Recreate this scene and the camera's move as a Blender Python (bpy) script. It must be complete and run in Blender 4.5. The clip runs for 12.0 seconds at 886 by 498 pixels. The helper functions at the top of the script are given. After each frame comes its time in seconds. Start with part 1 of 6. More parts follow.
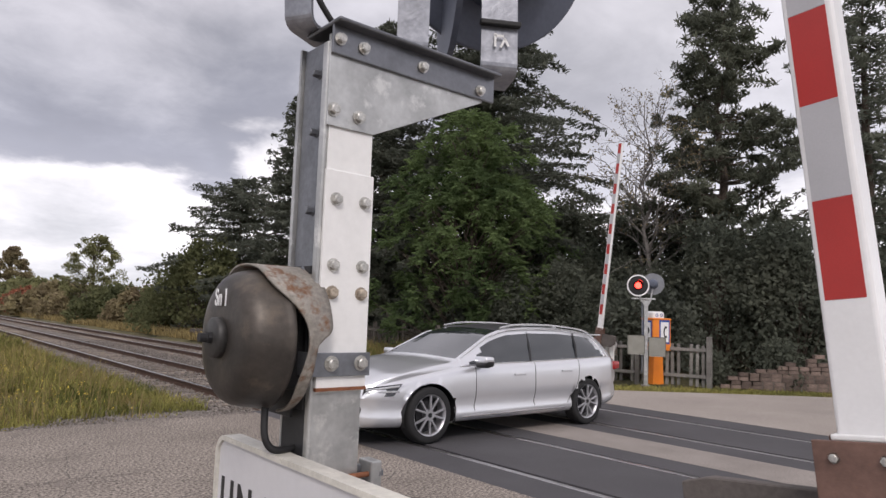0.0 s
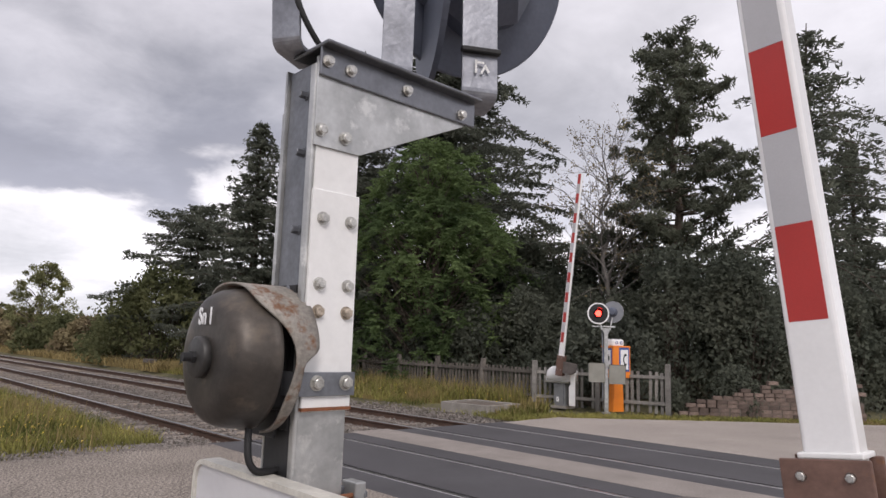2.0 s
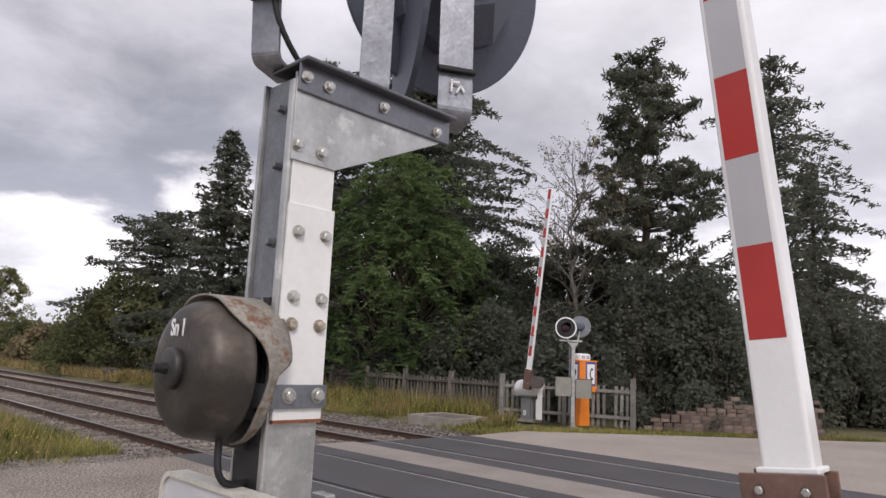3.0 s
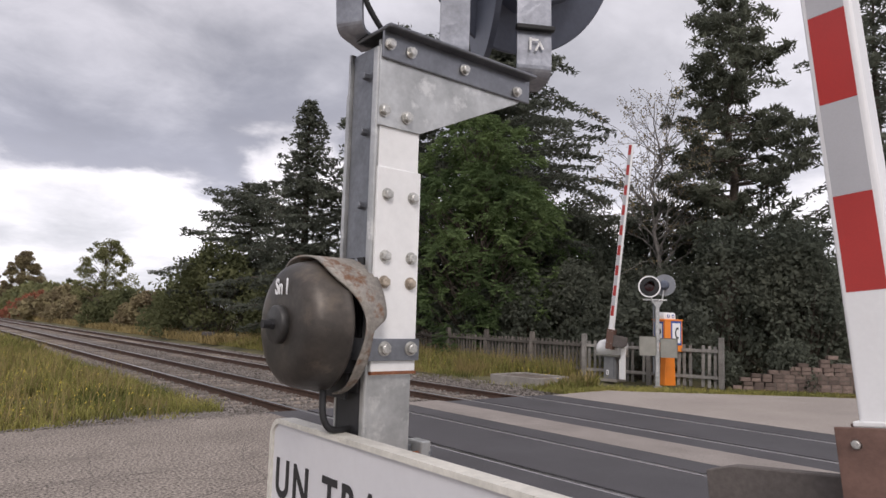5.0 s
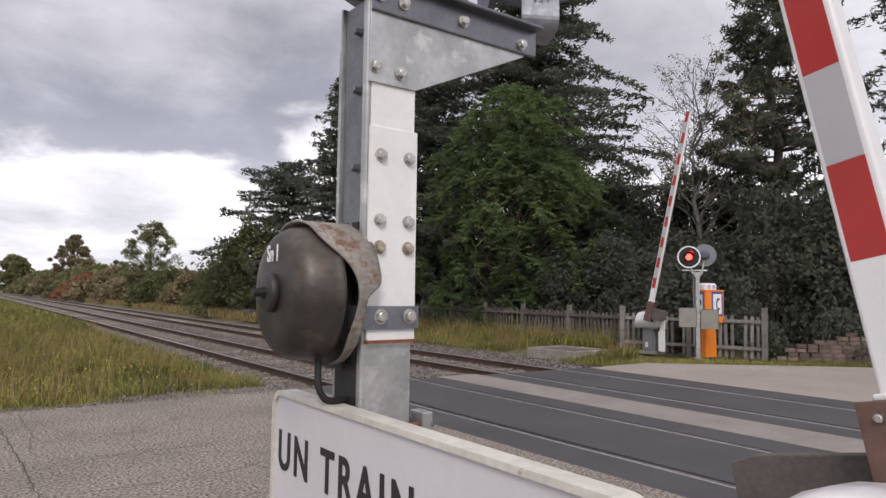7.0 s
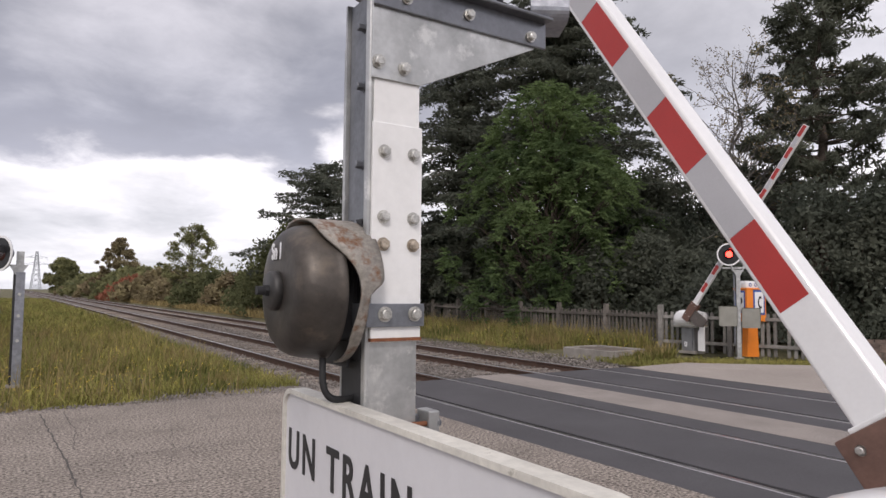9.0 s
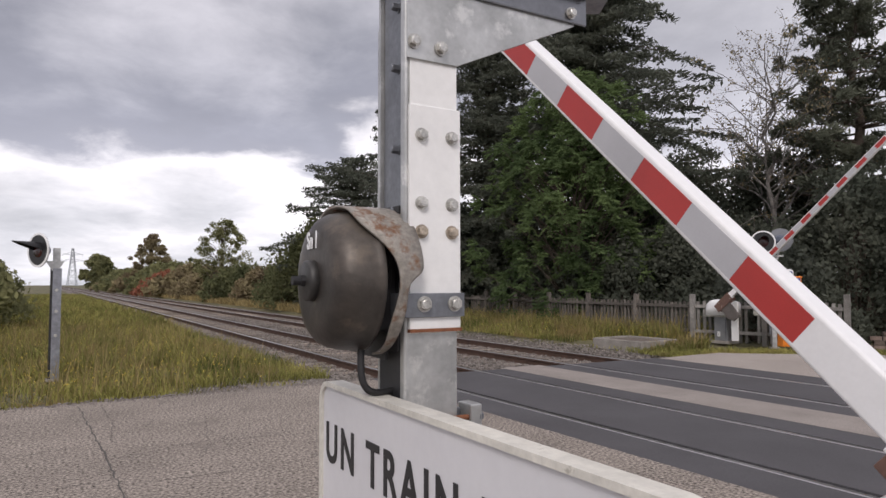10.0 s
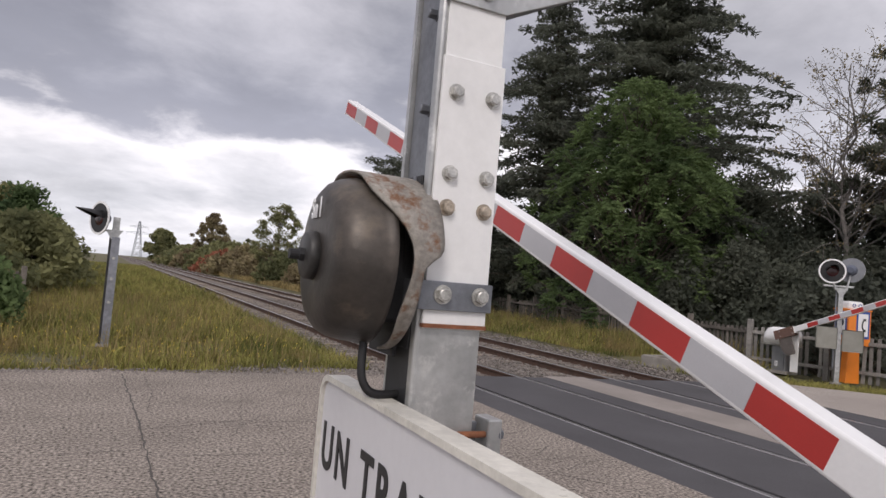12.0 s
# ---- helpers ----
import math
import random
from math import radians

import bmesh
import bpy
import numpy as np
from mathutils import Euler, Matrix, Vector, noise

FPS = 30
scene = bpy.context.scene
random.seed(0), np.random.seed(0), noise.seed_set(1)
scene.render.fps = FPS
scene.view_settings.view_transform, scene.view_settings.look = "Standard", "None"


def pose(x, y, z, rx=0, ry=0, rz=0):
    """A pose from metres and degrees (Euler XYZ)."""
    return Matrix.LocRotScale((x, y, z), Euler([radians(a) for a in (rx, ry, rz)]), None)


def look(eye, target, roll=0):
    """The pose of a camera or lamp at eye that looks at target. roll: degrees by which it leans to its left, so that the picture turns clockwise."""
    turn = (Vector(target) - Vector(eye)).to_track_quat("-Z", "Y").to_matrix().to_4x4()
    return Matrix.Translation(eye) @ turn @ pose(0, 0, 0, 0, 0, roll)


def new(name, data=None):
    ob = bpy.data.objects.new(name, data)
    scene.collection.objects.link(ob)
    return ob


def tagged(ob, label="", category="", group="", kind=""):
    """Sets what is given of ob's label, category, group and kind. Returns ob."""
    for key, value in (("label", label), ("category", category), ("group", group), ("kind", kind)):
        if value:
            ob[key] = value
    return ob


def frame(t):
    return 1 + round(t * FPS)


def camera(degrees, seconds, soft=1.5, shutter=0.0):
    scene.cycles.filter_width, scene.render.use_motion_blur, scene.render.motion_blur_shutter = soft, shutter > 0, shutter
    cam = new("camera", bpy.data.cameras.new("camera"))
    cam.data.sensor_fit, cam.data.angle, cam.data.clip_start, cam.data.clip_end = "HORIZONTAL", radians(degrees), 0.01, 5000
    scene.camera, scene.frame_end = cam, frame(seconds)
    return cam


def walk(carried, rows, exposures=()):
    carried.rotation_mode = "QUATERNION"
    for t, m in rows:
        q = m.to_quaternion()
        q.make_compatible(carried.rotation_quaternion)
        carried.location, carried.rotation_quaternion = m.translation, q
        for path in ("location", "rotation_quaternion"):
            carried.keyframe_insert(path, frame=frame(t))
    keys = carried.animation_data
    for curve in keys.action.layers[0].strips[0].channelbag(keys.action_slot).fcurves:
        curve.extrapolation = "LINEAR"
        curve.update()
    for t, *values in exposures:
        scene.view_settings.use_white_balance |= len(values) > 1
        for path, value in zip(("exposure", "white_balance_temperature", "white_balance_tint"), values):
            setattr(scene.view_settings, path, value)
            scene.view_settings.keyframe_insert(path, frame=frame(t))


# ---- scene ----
cam = camera(67.3, 12.0)
PATH = [
    (0, (-5.4, 0.34, 1.647), (-4.121, 1.865, 1.846), 1.9),
    (0.5, (-5.417, 0.339, 1.638), (-4.129, 1.855, 1.847), 1.8),
    (1, (-5.437, 0.349, 1.632), (-4.181, 1.888, 1.858), 0.8),
    (1.5, (-5.443, 0.344, 1.63), (-4.099, 1.802, 1.885), 3.7),
    (2, (-5.442, 0.361, 1.627), (-4.085, 1.801, 1.915), 1.7),
    (2.5, (-5.459, 0.354, 1.626), (-4.074, 1.76, 1.949), 1.3),
    (2.7, (-5.46, 0.353, 1.63), (-4.043, 1.726, 1.957), 2.4),
    (4.3, (-5.496, 0.325, 1.622), (-4.16, 1.79, 1.888), 1.2),
    (4.5, (-5.499, 0.335, 1.614), (-4.259, 1.89, 1.823), 1.2),
    (5, (-5.501, 0.329, 1.616), (-4.242, 1.87, 1.823), 1.7),
    (5.5, (-5.505, 0.332, 1.616), (-4.261, 1.879, 1.859), 0.9),
    (6, (-5.491, 0.338, 1.615), (-4.172, 1.821, 1.861), 2.2),
    (6.5, (-5.455, 0.344, 1.604), (-4.182, 1.873, 1.805), 0.8),
    (7, (-5.401, 0.337, 1.6), (-4.225, 1.95, 1.731), 0.8),
    (7.2, (-5.381, 0.332, 1.601), (-4.236, 1.966, 1.734), 0.5),
    (8.8, (-5.337, 0.33, 1.596), (-4.174, 1.952, 1.73), 0.5),
    (9, (-5.343, 0.319, 1.596), (-4.257, 1.993, 1.725), 0.5),
    (9.5, (-5.34, 0.34, 1.593), (-4.333, 2.065, 1.684), 0.3),
    (10, (-5.338, 0.372, 1.59), (-4.319, 2.09, 1.695), -0.1),
    (10.5, (-5.356, 0.434, 1.589), (-4.345, 2.151, 1.756), 0.3),
    (11, (-5.36, 0.505, 1.583), (-4.324, 2.199, 1.815), 1.9),
    (11.5, (-5.304, 0.522, 1.578), (-4.316, 2.25, 1.767), 2.4),
    (12, (-5.204, 0.522, 1.573), (-4.324, 2.315, 1.672), 4.9),
]
walk(cam, [(t, look(eye, target, roll)) for t, eye, target, roll in PATH], exposures=((0, 0.36, 6600, 16), (9, 0.36, 6600, 16), (10.5, 0.28, 6600, 16), (12, 0.26, 6600, 16)))

# ---- world and light ----
SUN_EL, SUN_AZ = 48.0, 250.0
world = bpy.data.worlds.new("world")
scene.world = world
world.use_nodes = True


def build_world(strength=1.0):
    nt = world.node_tree
    nt.nodes.clear()
    N, L = nt.nodes.new, nt.links.new
    out = N("ShaderNodeOutputWorld")
    bg = N("ShaderNodeBackground")
    L(bg.outputs[0], out.inputs[0])
    sky = N("ShaderNodeTexSky")
    sky.sky_type, sky.sun_disc = "NISHITA", False
    sky.sun_elevation, sky.sun_rotation = radians(SUN_EL), radians(SUN_AZ)
    tc = N("ShaderNodeTexCoord")
    sep = N("ShaderNodeSeparateXYZ")
    L(tc.outputs["Generated"], sep.inputs[0])

    def m(op, a, b=None, c=None, clamp=False):
        n = N("ShaderNodeMath")
        n.operation, n.use_clamp = op, clamp
        for i, v in enumerate((a, b, c)):
            if v is None:
                continue
            if isinstance(v, (int, float)):
                n.inputs[i].default_value = v
            else:
                L(v, n.inputs[i])
        return n.outputs[0]

    # cloud deck seen in perspective: the direction met with a flat layer
    up = m("MAXIMUM", sep.outputs[2], 0.0)
    den = m("ADD", up, 0.24)
    px, py = m("DIVIDE", sep.outputs[0], den), m("DIVIDE", sep.outputs[1], den)
    com = N("ShaderNodeCombineXYZ")
    L(px, com.inputs[0]); L(py, com.inputs[1])

    def cloud(scale, detail, rough, off, dist=0.0):
        mp = N("ShaderNodeMapping")
        mp.inputs["Location"].default_value = off
        L(com.outputs[0], mp.inputs[0])
        n = N("ShaderNodeTexNoise")
        n.inputs["Scale"].default_value, n.inputs["Detail"].default_value = scale, detail
        n.inputs["Roughness"].default_value, n.inputs["Distortion"].default_value = rough, dist
        L(mp.outputs[0], n.inputs["Vector"])
        return n.outputs["Fac"]

    big, mid, fine = cloud(0.55, 4, 0.45, (3.1, 0.4, 0)), cloud(1.25, 6, 0.50, (7.3, 2.2, 0), 0.2), cloud(3.8, 9, 0.60, (1.2, 5.0, 0), 0.25)
    # elevation-led darkness of the deck: pale near the horizon, a dark belly above it, greyer overhead
    sm = N("ShaderNodeMapRange")
    sm.interpolation_type = "SMOOTHSTEP"
    sm.inputs[1].default_value, sm.inputs[2].default_value = 0.40, 0.60
    L(mid, sm.inputs[0])
    wob = m("ADD", m("MULTIPLY_ADD", sm.outputs[0], 0.085, -0.0425), m("MULTIPLY_ADD", fine, 0.15, -0.075))
    el = m("ADD", up, wob)
    ramp = N("ShaderNodeValToRGB")
    L(el, ramp.inputs[0])
    e = ramp.color_ramp
    e.interpolation = "B_SPLINE"
    e.elements[0].position, e.elements[0].color = 0.0, (0.60, 0.63, 0.68, 1)
    e.elements[1].position, e.elements[1].color = 1.0, (0.62, 0.62, 0.66, 1)
    for p, c in ((0.07, (0.74, 0.76, 0.80)), (0.12, (0.80, 0.81, 0.84)), (0.175, (0.95, 0.95, 0.97)), (0.205, (0.66, 0.67, 0.71)), (0.235, (0.25, 0.265, 0.32)), (0.31, (0.35, 0.365, 0.41)), (0.40, (0.54, 0.55, 0.59)), (0.60, (0.68, 0.68, 0.72))):
        s = e.elements.new(p)
        s.color = (*c, 1)
    # uneven light through the deck
    v1 = m("MULTIPLY_ADD", big, 0.55, 0.70)
    v2 = m("MULTIPLY_ADD", mid, 0.95, 0.51)
    v3 = m("MULTIPLY_ADD", fine, 0.46, 0.77)
    vv = m("MULTIPLY", m("MULTIPLY", v1, v2), v3)
    # the deck thins and brightens towards +x
    az = m("MULTIPLY_ADD", sep.outputs[0], 0.8, -0.30, clamp=True)
    mix = N("ShaderNodeMix")
    mix.data_type = "RGBA"
    L(az, mix.inputs[0]); L(ramp.outputs[0], mix.inputs[6])
    mix.inputs[7].default_value = (0.86, 0.87, 0.9, 1)
    sc = N("ShaderNodeVectorMath")
    sc.operation = "SCALE"
    L(mix.outputs[2], sc.inputs[0]); L(vv, sc.inputs[3])
    # a little of the clear sky behind
    sk = N("ShaderNodeVectorMath")
    sk.operation = "SCALE"
    L(sky.outputs[0], sk.inputs[0]); sk.inputs[3].default_value = 0.006
    add = N("ShaderNodeVectorMath")
    add.operation = "ADD"
    L(sc.outputs[0], add.inputs[0]); L(sk.outputs[0], add.inputs[1])
    L(add.outputs[0], bg.inputs[0])
    bg.inputs[1].default_value = strength


build_world(0.95)
sun = new("sun", bpy.data.lights.new("sun", "SUN"))
sun.data.energy, sun.data.angle, sun.data.color = 1.2, radians(18), (1.0, 0.96, 0.9)
# light comes from behind and to the side of the post's white face
sun.matrix_world = look((-30, -40, 45), (0, 5, 0))

# ---- materials ----
def material(name, color, rough=0.7, metal=0.0, vary=0.25, scale=8.0, fine=0.15, fine_scale=90.0, bump=0.0, bump_scale=120.0, tint=None, spec=0.5, per="", stain=None, coat=0.0, leafy=0.0, spread=0.4):
    """Two scales of variation on a base colour. per: 'object' or 'island' varies piece by piece. stain: (colour, scale, amount)."""
    mt = bpy.data.materials.new(name)
    mt.use_nodes = True
    nt = mt.node_tree
    N, L = nt.nodes.new, nt.links.new
    b = nt.nodes["Principled BSDF"]
    b.inputs["Roughness"].default_value, b.inputs["Metallic"].default_value = rough, metal
    b.inputs["Specular IOR Level"].default_value = spec
    b.inputs["Coat Weight"].default_value = coat
    tc = N("ShaderNodeTexCoord")

    def noise_fac(s, d, r=0.55):
        n = N("ShaderNodeTexNoise")
        n.inputs["Scale"].default_value, n.inputs["Detail"].default_value, n.inputs["Roughness"].default_value = s, d, r
        L(tc.outputs["Object"], n.inputs["Vector"])
        return n.outputs["Fac"]

    def mixc(fac, a, bcol, blend="MIX"):
        x = N("ShaderNodeMix")
        x.data_type, x.blend_type = "RGBA", blend
        for i, v in ((0, fac), (6, a), (7, bcol)):
            if isinstance(v, (int, float)):
                x.inputs[i].default_value = v
            elif isinstance(v, tuple):
                x.inputs[i].default_value = (*v[:3], 1)
            else:
                L(v, x.inputs[i])
        return x.outputs[2]

    def remap(v, lo, hi):
        r = N("ShaderNodeMapRange")
        r.inputs[1].default_value, r.inputs[2].default_value = lo, hi
        L(v, r.inputs[0])
        return r.outputs[0]

    dark = tuple(c * (1 - vary) for c in color)
    lite = tuple(min(1, c * (1 + vary)) for c in (tint or color))
    big = remap(noise_fac(scale, 5), 0.3, 0.7)
    col = mixc(big, dark, lite)
    if fine:
        f = remap(noise_fac(fine_scale, 3, 0.6), 0.3, 0.7)
        col = mixc(f, mixc(1.0, col, (1 - fine,) * 3, "MULTIPLY"), mixc(1.0, col, (1 + fine,) * 3, "MULTIPLY"))
    if per:
        src = N("ShaderNodeObjectInfo").outputs["Random"] if per == "object" else N("ShaderNodeNewGeometry").outputs["Random Per Island"]
        hs = N("ShaderNodeHueSaturation")
        L(col, hs.inputs["Color"])
        mr = N("ShaderNodeMapRange")
        mr.inputs[3].default_value, mr.inputs[4].default_value = 1 - spread, 1 + spread
        L(src, mr.inputs[0]); L(mr.outputs[0], hs.inputs["Value"])
        col = hs.outputs[0]
    if stain:
        sc, ss, amt = stain
        col = mixc(remap(noise_fac(ss, 6, 0.65), 0.72 - amt * 0.35, 0.80 - amt * 0.3), col, sc)
    L(col, b.inputs["Base Color"])
    if leafy:
        tr = N("ShaderNodeBsdfTranslucent")
        L(col, tr.inputs[0])
        ms = N("ShaderNodeMixShader")
        ms.inputs[0].default_value = leafy
        L(b.outputs[0], ms.inputs[1]); L(tr.outputs[0], ms.inputs[2])
        L(ms.outputs[0], nt.nodes["Material Output"].inputs[0])
    if bump:
        bp = N("ShaderNodeBump")
        bp.inputs["Strength"].default_value, bp.inputs["Distance"].default_value = bump, 0.01
        L(noise_fac(bump_scale, 4), bp.inputs["Height"])
        L(bp.outputs[0], b.inputs["Normal"])
    return mt


def glow(name, color, strength):
    mt = bpy.data.materials.new(name)
    mt.use_nodes = True
    b = mt.node_tree.nodes["Principled BSDF"]
    b.inputs["Base Color"].default_value = (*color, 1)
    b.inputs["Emission Color"].default_value, b.inputs["Emission Strength"].default_value = (*color, 1), strength
    return mt


def glass(name, color=(0.02, 0.025, 0.03), rough=0.03):
    mt = bpy.data.materials.new(name)
    mt.use_nodes = True
    b = mt.node_tree.nodes["Principled BSDF"]
    b.inputs["Base Color"].default_value = (*color, 1)
    b.inputs["Roughness"].default_value, b.inputs["Specular IOR Level"].default_value = rough, 0.8
    b.inputs["Coat Weight"].default_value = 0.6
    b.inputs["Coat Roughness"].default_value = 0.02
    return mt


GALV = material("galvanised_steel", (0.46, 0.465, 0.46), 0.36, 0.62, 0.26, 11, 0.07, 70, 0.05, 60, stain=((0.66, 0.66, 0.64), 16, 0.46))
ANGLE_STEEL = material("dark_galvanised_angle", (0.20, 0.205, 0.22), 0.30, 0.85, 0.25, 9, 0.08, 90, 0.05, 60)
# darker, bluer copy of GALV: the lamp brackets' shadow is put into its colour
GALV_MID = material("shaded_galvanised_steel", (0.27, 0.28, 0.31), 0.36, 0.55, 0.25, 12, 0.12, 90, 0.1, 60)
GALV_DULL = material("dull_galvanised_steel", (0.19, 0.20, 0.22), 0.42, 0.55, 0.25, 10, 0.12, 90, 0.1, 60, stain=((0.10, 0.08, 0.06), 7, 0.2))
WHITE = material("white_paint", (0.80, 0.80, 0.79), 0.38, 0, 0.05, 5, 0.03, 60, 0.04, 40, stain=((0.42, 0.36, 0.28), 16, 0.10))
WHITE_CLEAN = material("white_boom_lacquer", (0.80, 0.80, 0.80), 0.25, 0, 0.03, 4, 0.02, 60, coat=0.3)
GREY_FOIL = material("grey_reflective_foil", (0.46, 0.46, 0.48), 0.35, 0, 0.05, 5, 0.04, 300)
RED_FOIL = material("red_reflective_foil", (0.42, 0.035, 0.03), 0.35, 0, 0.07, 5, 0.05, 300)
SIGN_WHITE = material("sign_enamel", (0.66, 0.66, 0.68), 0.35, 0, 0.04, 3, 0.02, 50)
SIGN_RIM = material("dirty_sign_rim", (0.62, 0.60, 0.54), 0.5, 0, 0.15, 9, 0.1, 70, stain=((0.20, 0.18, 0.13), 18, 0.3))
BLACK_PAINT = material("black_lettering", (0.02, 0.02, 0.022), 0.5, 0, 0.1, 5, 0.05)
BELL_GREY = material("weathered_bell_bronze_grey", (0.042, 0.039, 0.038), 0.45, 0.4, 0.25, 6, 0.14, 70, 0.08, 60, tint=(0.078, 0.066, 0.055), stain=((0.125, 0.102, 0.080), 8, 0.50))
BELL_BOSS = material("bell_boss_grey", (0.06, 0.058, 0.056), 0.5, 0.4, 0.25, 12, 0.15)
HOOD = material("rust_spotted_hood", (0.29, 0.265, 0.235), 0.6, 0.2, 0.25, 11, 0.25, 110, 0.25, 90, tint=(0.27, 0.25, 0.22), stain=((0.17, 0.085, 0.045), 24, 0.58))
DARK_STEEL = material("dark_oiled_steel", (0.030, 0.030, 0.032), 0.55, 0.3, 0.3, 10, 0.15)
RUST = material("rusty_steel", (0.22, 0.085, 0.04), 0.85, 0.1, 0.35, 20, 0.25)
BOLT = material("zinc_bolt", (0.52, 0.51, 0.48), 0.35, 0.75, 0.25, 60, 0.2, 300)
BOLT_RUST = material("yellowed_zinc_bolt", (0.42, 0.36, 0.29), 0.55, 0.5, 0.35, 70, 0.2, 300, stain=((0.22, 0.11, 0.05), 60, 0.2))
BACK_GREY = material("light_slate_grey_paint", (0.22, 0.23, 0.25), 0.55, 0, 0.12, 5, 0.06, 80)
LAMP_GREY = material("slate_grey_paint", (0.098, 0.112, 0.150), 0.55, 0, 0.12, 5, 0.08, 80)
CABLE = material("black_cable", (0.015, 0.015, 0.016), 0.6, 0, 0.1)
BROWN = material("brown_painted_bracket", (0.155, 0.088, 0.068), 0.5, 0.1, 0.2, 12, 0.1, 80, 0.1, stain=((0.2, 0.09, 0.04), 20, 0.15))
ASPHALT_OLD = material("old_pale_asphalt", (0.255, 0.222, 0.193), 0.95, 0, 0.14, 0.8, 0.95, 36, 1.0, 42, spec=0.2, stain=((0.195, 0.170, 0.149), 1.7, 0.34))
ASPHALT_NEW = material("dark_crossing_asphalt", (0.082, 0.079, 0.084), 0.85, 0, 0.13, 0.9, 0.14, 60, 0.15, 90, spec=0.3, stain=((0.060, 0.058, 0.060), 1.3, 0.12))
ROAD_DUST = material("pale_dusty_asphalt", (0.335, 0.298, 0.268), 0.95, 0, 0.12, 0.6, 0.5, 45, 0.6, 50, spec=0.2)
CONCRETE_STRIP = material("pale_worn_strip", (0.28, 0.25, 0.228), 0.9, 0, 0.14, 1.6, 0.25, 50, 0.35, 70, spec=0.2)
CRACK = material("dark_crack", (0.085, 0.077, 0.070), 0.95, 0, 0.2)
RAIL_SIDE = material("rusty_rail", (0.085, 0.050, 0.036), 0.8, 0.2, 0.25, 5, 0.2)
RAIL_TOP = material("worn_rail_head", (0.38, 0.37, 0.37), 0.3, 0.9, 0.15, 9, 0.1)
SLEEPER = material("weathered_sleeper", (0.20, 0.165, 0.135), 0.9, 0, 0.25, 7, 0.25, 60, 0.3, per="object")
BALLAST = material("ballast_stone", (0.20, 0.178, 0.16), 0.95, 0, 0.25, 3, 0.2, 60, per="island")
BALLAST_BED = material("ballast_bed", (0.15, 0.128, 0.11), 0.95, 0, 0.35, 1.2, 0.5, 22, 0.9, 22)
SOIL = material("grassy_ground", (0.085, 0.085, 0.036), 0.95, 0, 0.35, 0.6, 0.35, 12, 0.5, 20, tint=(0.12, 0.105, 0.05))
GRASS = material("meadow_grass", (0.160, 0.190, 0.060), 0.8, 0, 0.35, 0.55, 0.1, 20, tint=(0.285, 0.260, 0.085), per="island", spec=0.1, leafy=0.35, spread=0.5, stain=((0.30, 0.225, 0.105), 0.8, 0.52))
GRASS_DRY = material("dry_straw", (0.30, 0.235, 0.11), 0.85, 0, 0.25, 0.5, 0.1, 20, per="island", spec=0.2, leafy=0.3)
FLOWER = material("yellow_flower", (0.62, 0.45, 0.04), 0.7, 0, 0.1, per="island")
LEAF_GREEN = material("ash_leaf", (0.088, 0.138, 0.068), 0.85, 0, 0.3, 0.40, 0.1, 10, tint=(0.160, 0.215, 0.088), per="island", spec=0.05, leafy=0.5, spread=0.18)
# cedar, pine and undergrowth colours are lightened to carry the haze over dark foliage
LEAF_DARK = material("cedar_needle", (0.120, 0.135, 0.112), 0.85, 0, 0.25, 0.5, 0.1, 10, tint=(0.145, 0.155, 0.120), per="island", spec=0.03, leafy=0.5, spread=0.12)
LEAF_PINE = material("pine_needle", (0.120, 0.132, 0.105), 0.85, 0, 0.25, 0.5, 0.1, 10, tint=(0.142, 0.152, 0.112), per="island", spec=0.03, leafy=0.5, spread=0.12)
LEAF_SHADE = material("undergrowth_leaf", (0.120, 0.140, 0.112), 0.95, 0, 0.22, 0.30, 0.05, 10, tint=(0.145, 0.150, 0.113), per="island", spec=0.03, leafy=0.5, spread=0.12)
# LEAF_BUSH and LEAF_AUTUMN are paler too, with distance haze put into the colour
LEAF_BUSH = material("bush_leaf", (0.175, 0.19, 0.10), 0.8, 0, 0.3, 0.5, 0.1, 10, tint=(0.25, 0.245, 0.12), per="island", spec=0.03, leafy=0.5, spread=0.12)
LEAF_HEDGE = material("hedge_leaf", (0.112, 0.130, 0.068), 0.8, 0, 0.3, 0.5, 0.1, 10, tint=(0.165, 0.170, 0.085), per="island", spec=0.05, leafy=0.5, spread=0.15)
LEAF_AUTUMN = material("autumn_leaf", (0.27, 0.205, 0.135), 0.8, 0, 0.35, 0.5, 0.1, 10, tint=(0.26, 0.225, 0.125), per="island", spec=0.12, leafy=0.4, spread=0.25)
LEAF_RED = material("red_sumac_leaf", (0.34, 0.14, 0.09), 0.7, 0, 0.3, 0.5, 0.1, 10, per="island", spec=0.12, leafy=0.4, spread=0.25)
BARK = material("grey_brown_bark", (0.085, 0.066, 0.052), 0.95, 0, 0.35, 6, 0.3, 40, 0.7, 30)
BARK_BIRCH = material("pale_birch_bark", (0.155, 0.142, 0.13), 0.85, 0, 0.35, 5, 0.3, 30, 0.3, 30)
FENCE = material("weathered_concrete_fence", (0.13, 0.115, 0.10), 0.95, 0, 0.3, 4, 0.25, 60, 0.4, 50, per="object", stain=((0.08, 0.075, 0.05), 6, 0.25))
FENCE_PALE = material("pale_concrete_fence", (0.21, 0.20, 0.185), 0.95, 0, 0.3, 4, 0.25, 60, 0.4, 50, per="object", stain=((0.12, 0.11, 0.09), 6, 0.3))
STONE = material("rough_brick", (0.140, 0.103, 0.086), 0.95, 0, 0.35, 5, 0.25, 40, 0.5, 40, per="object")
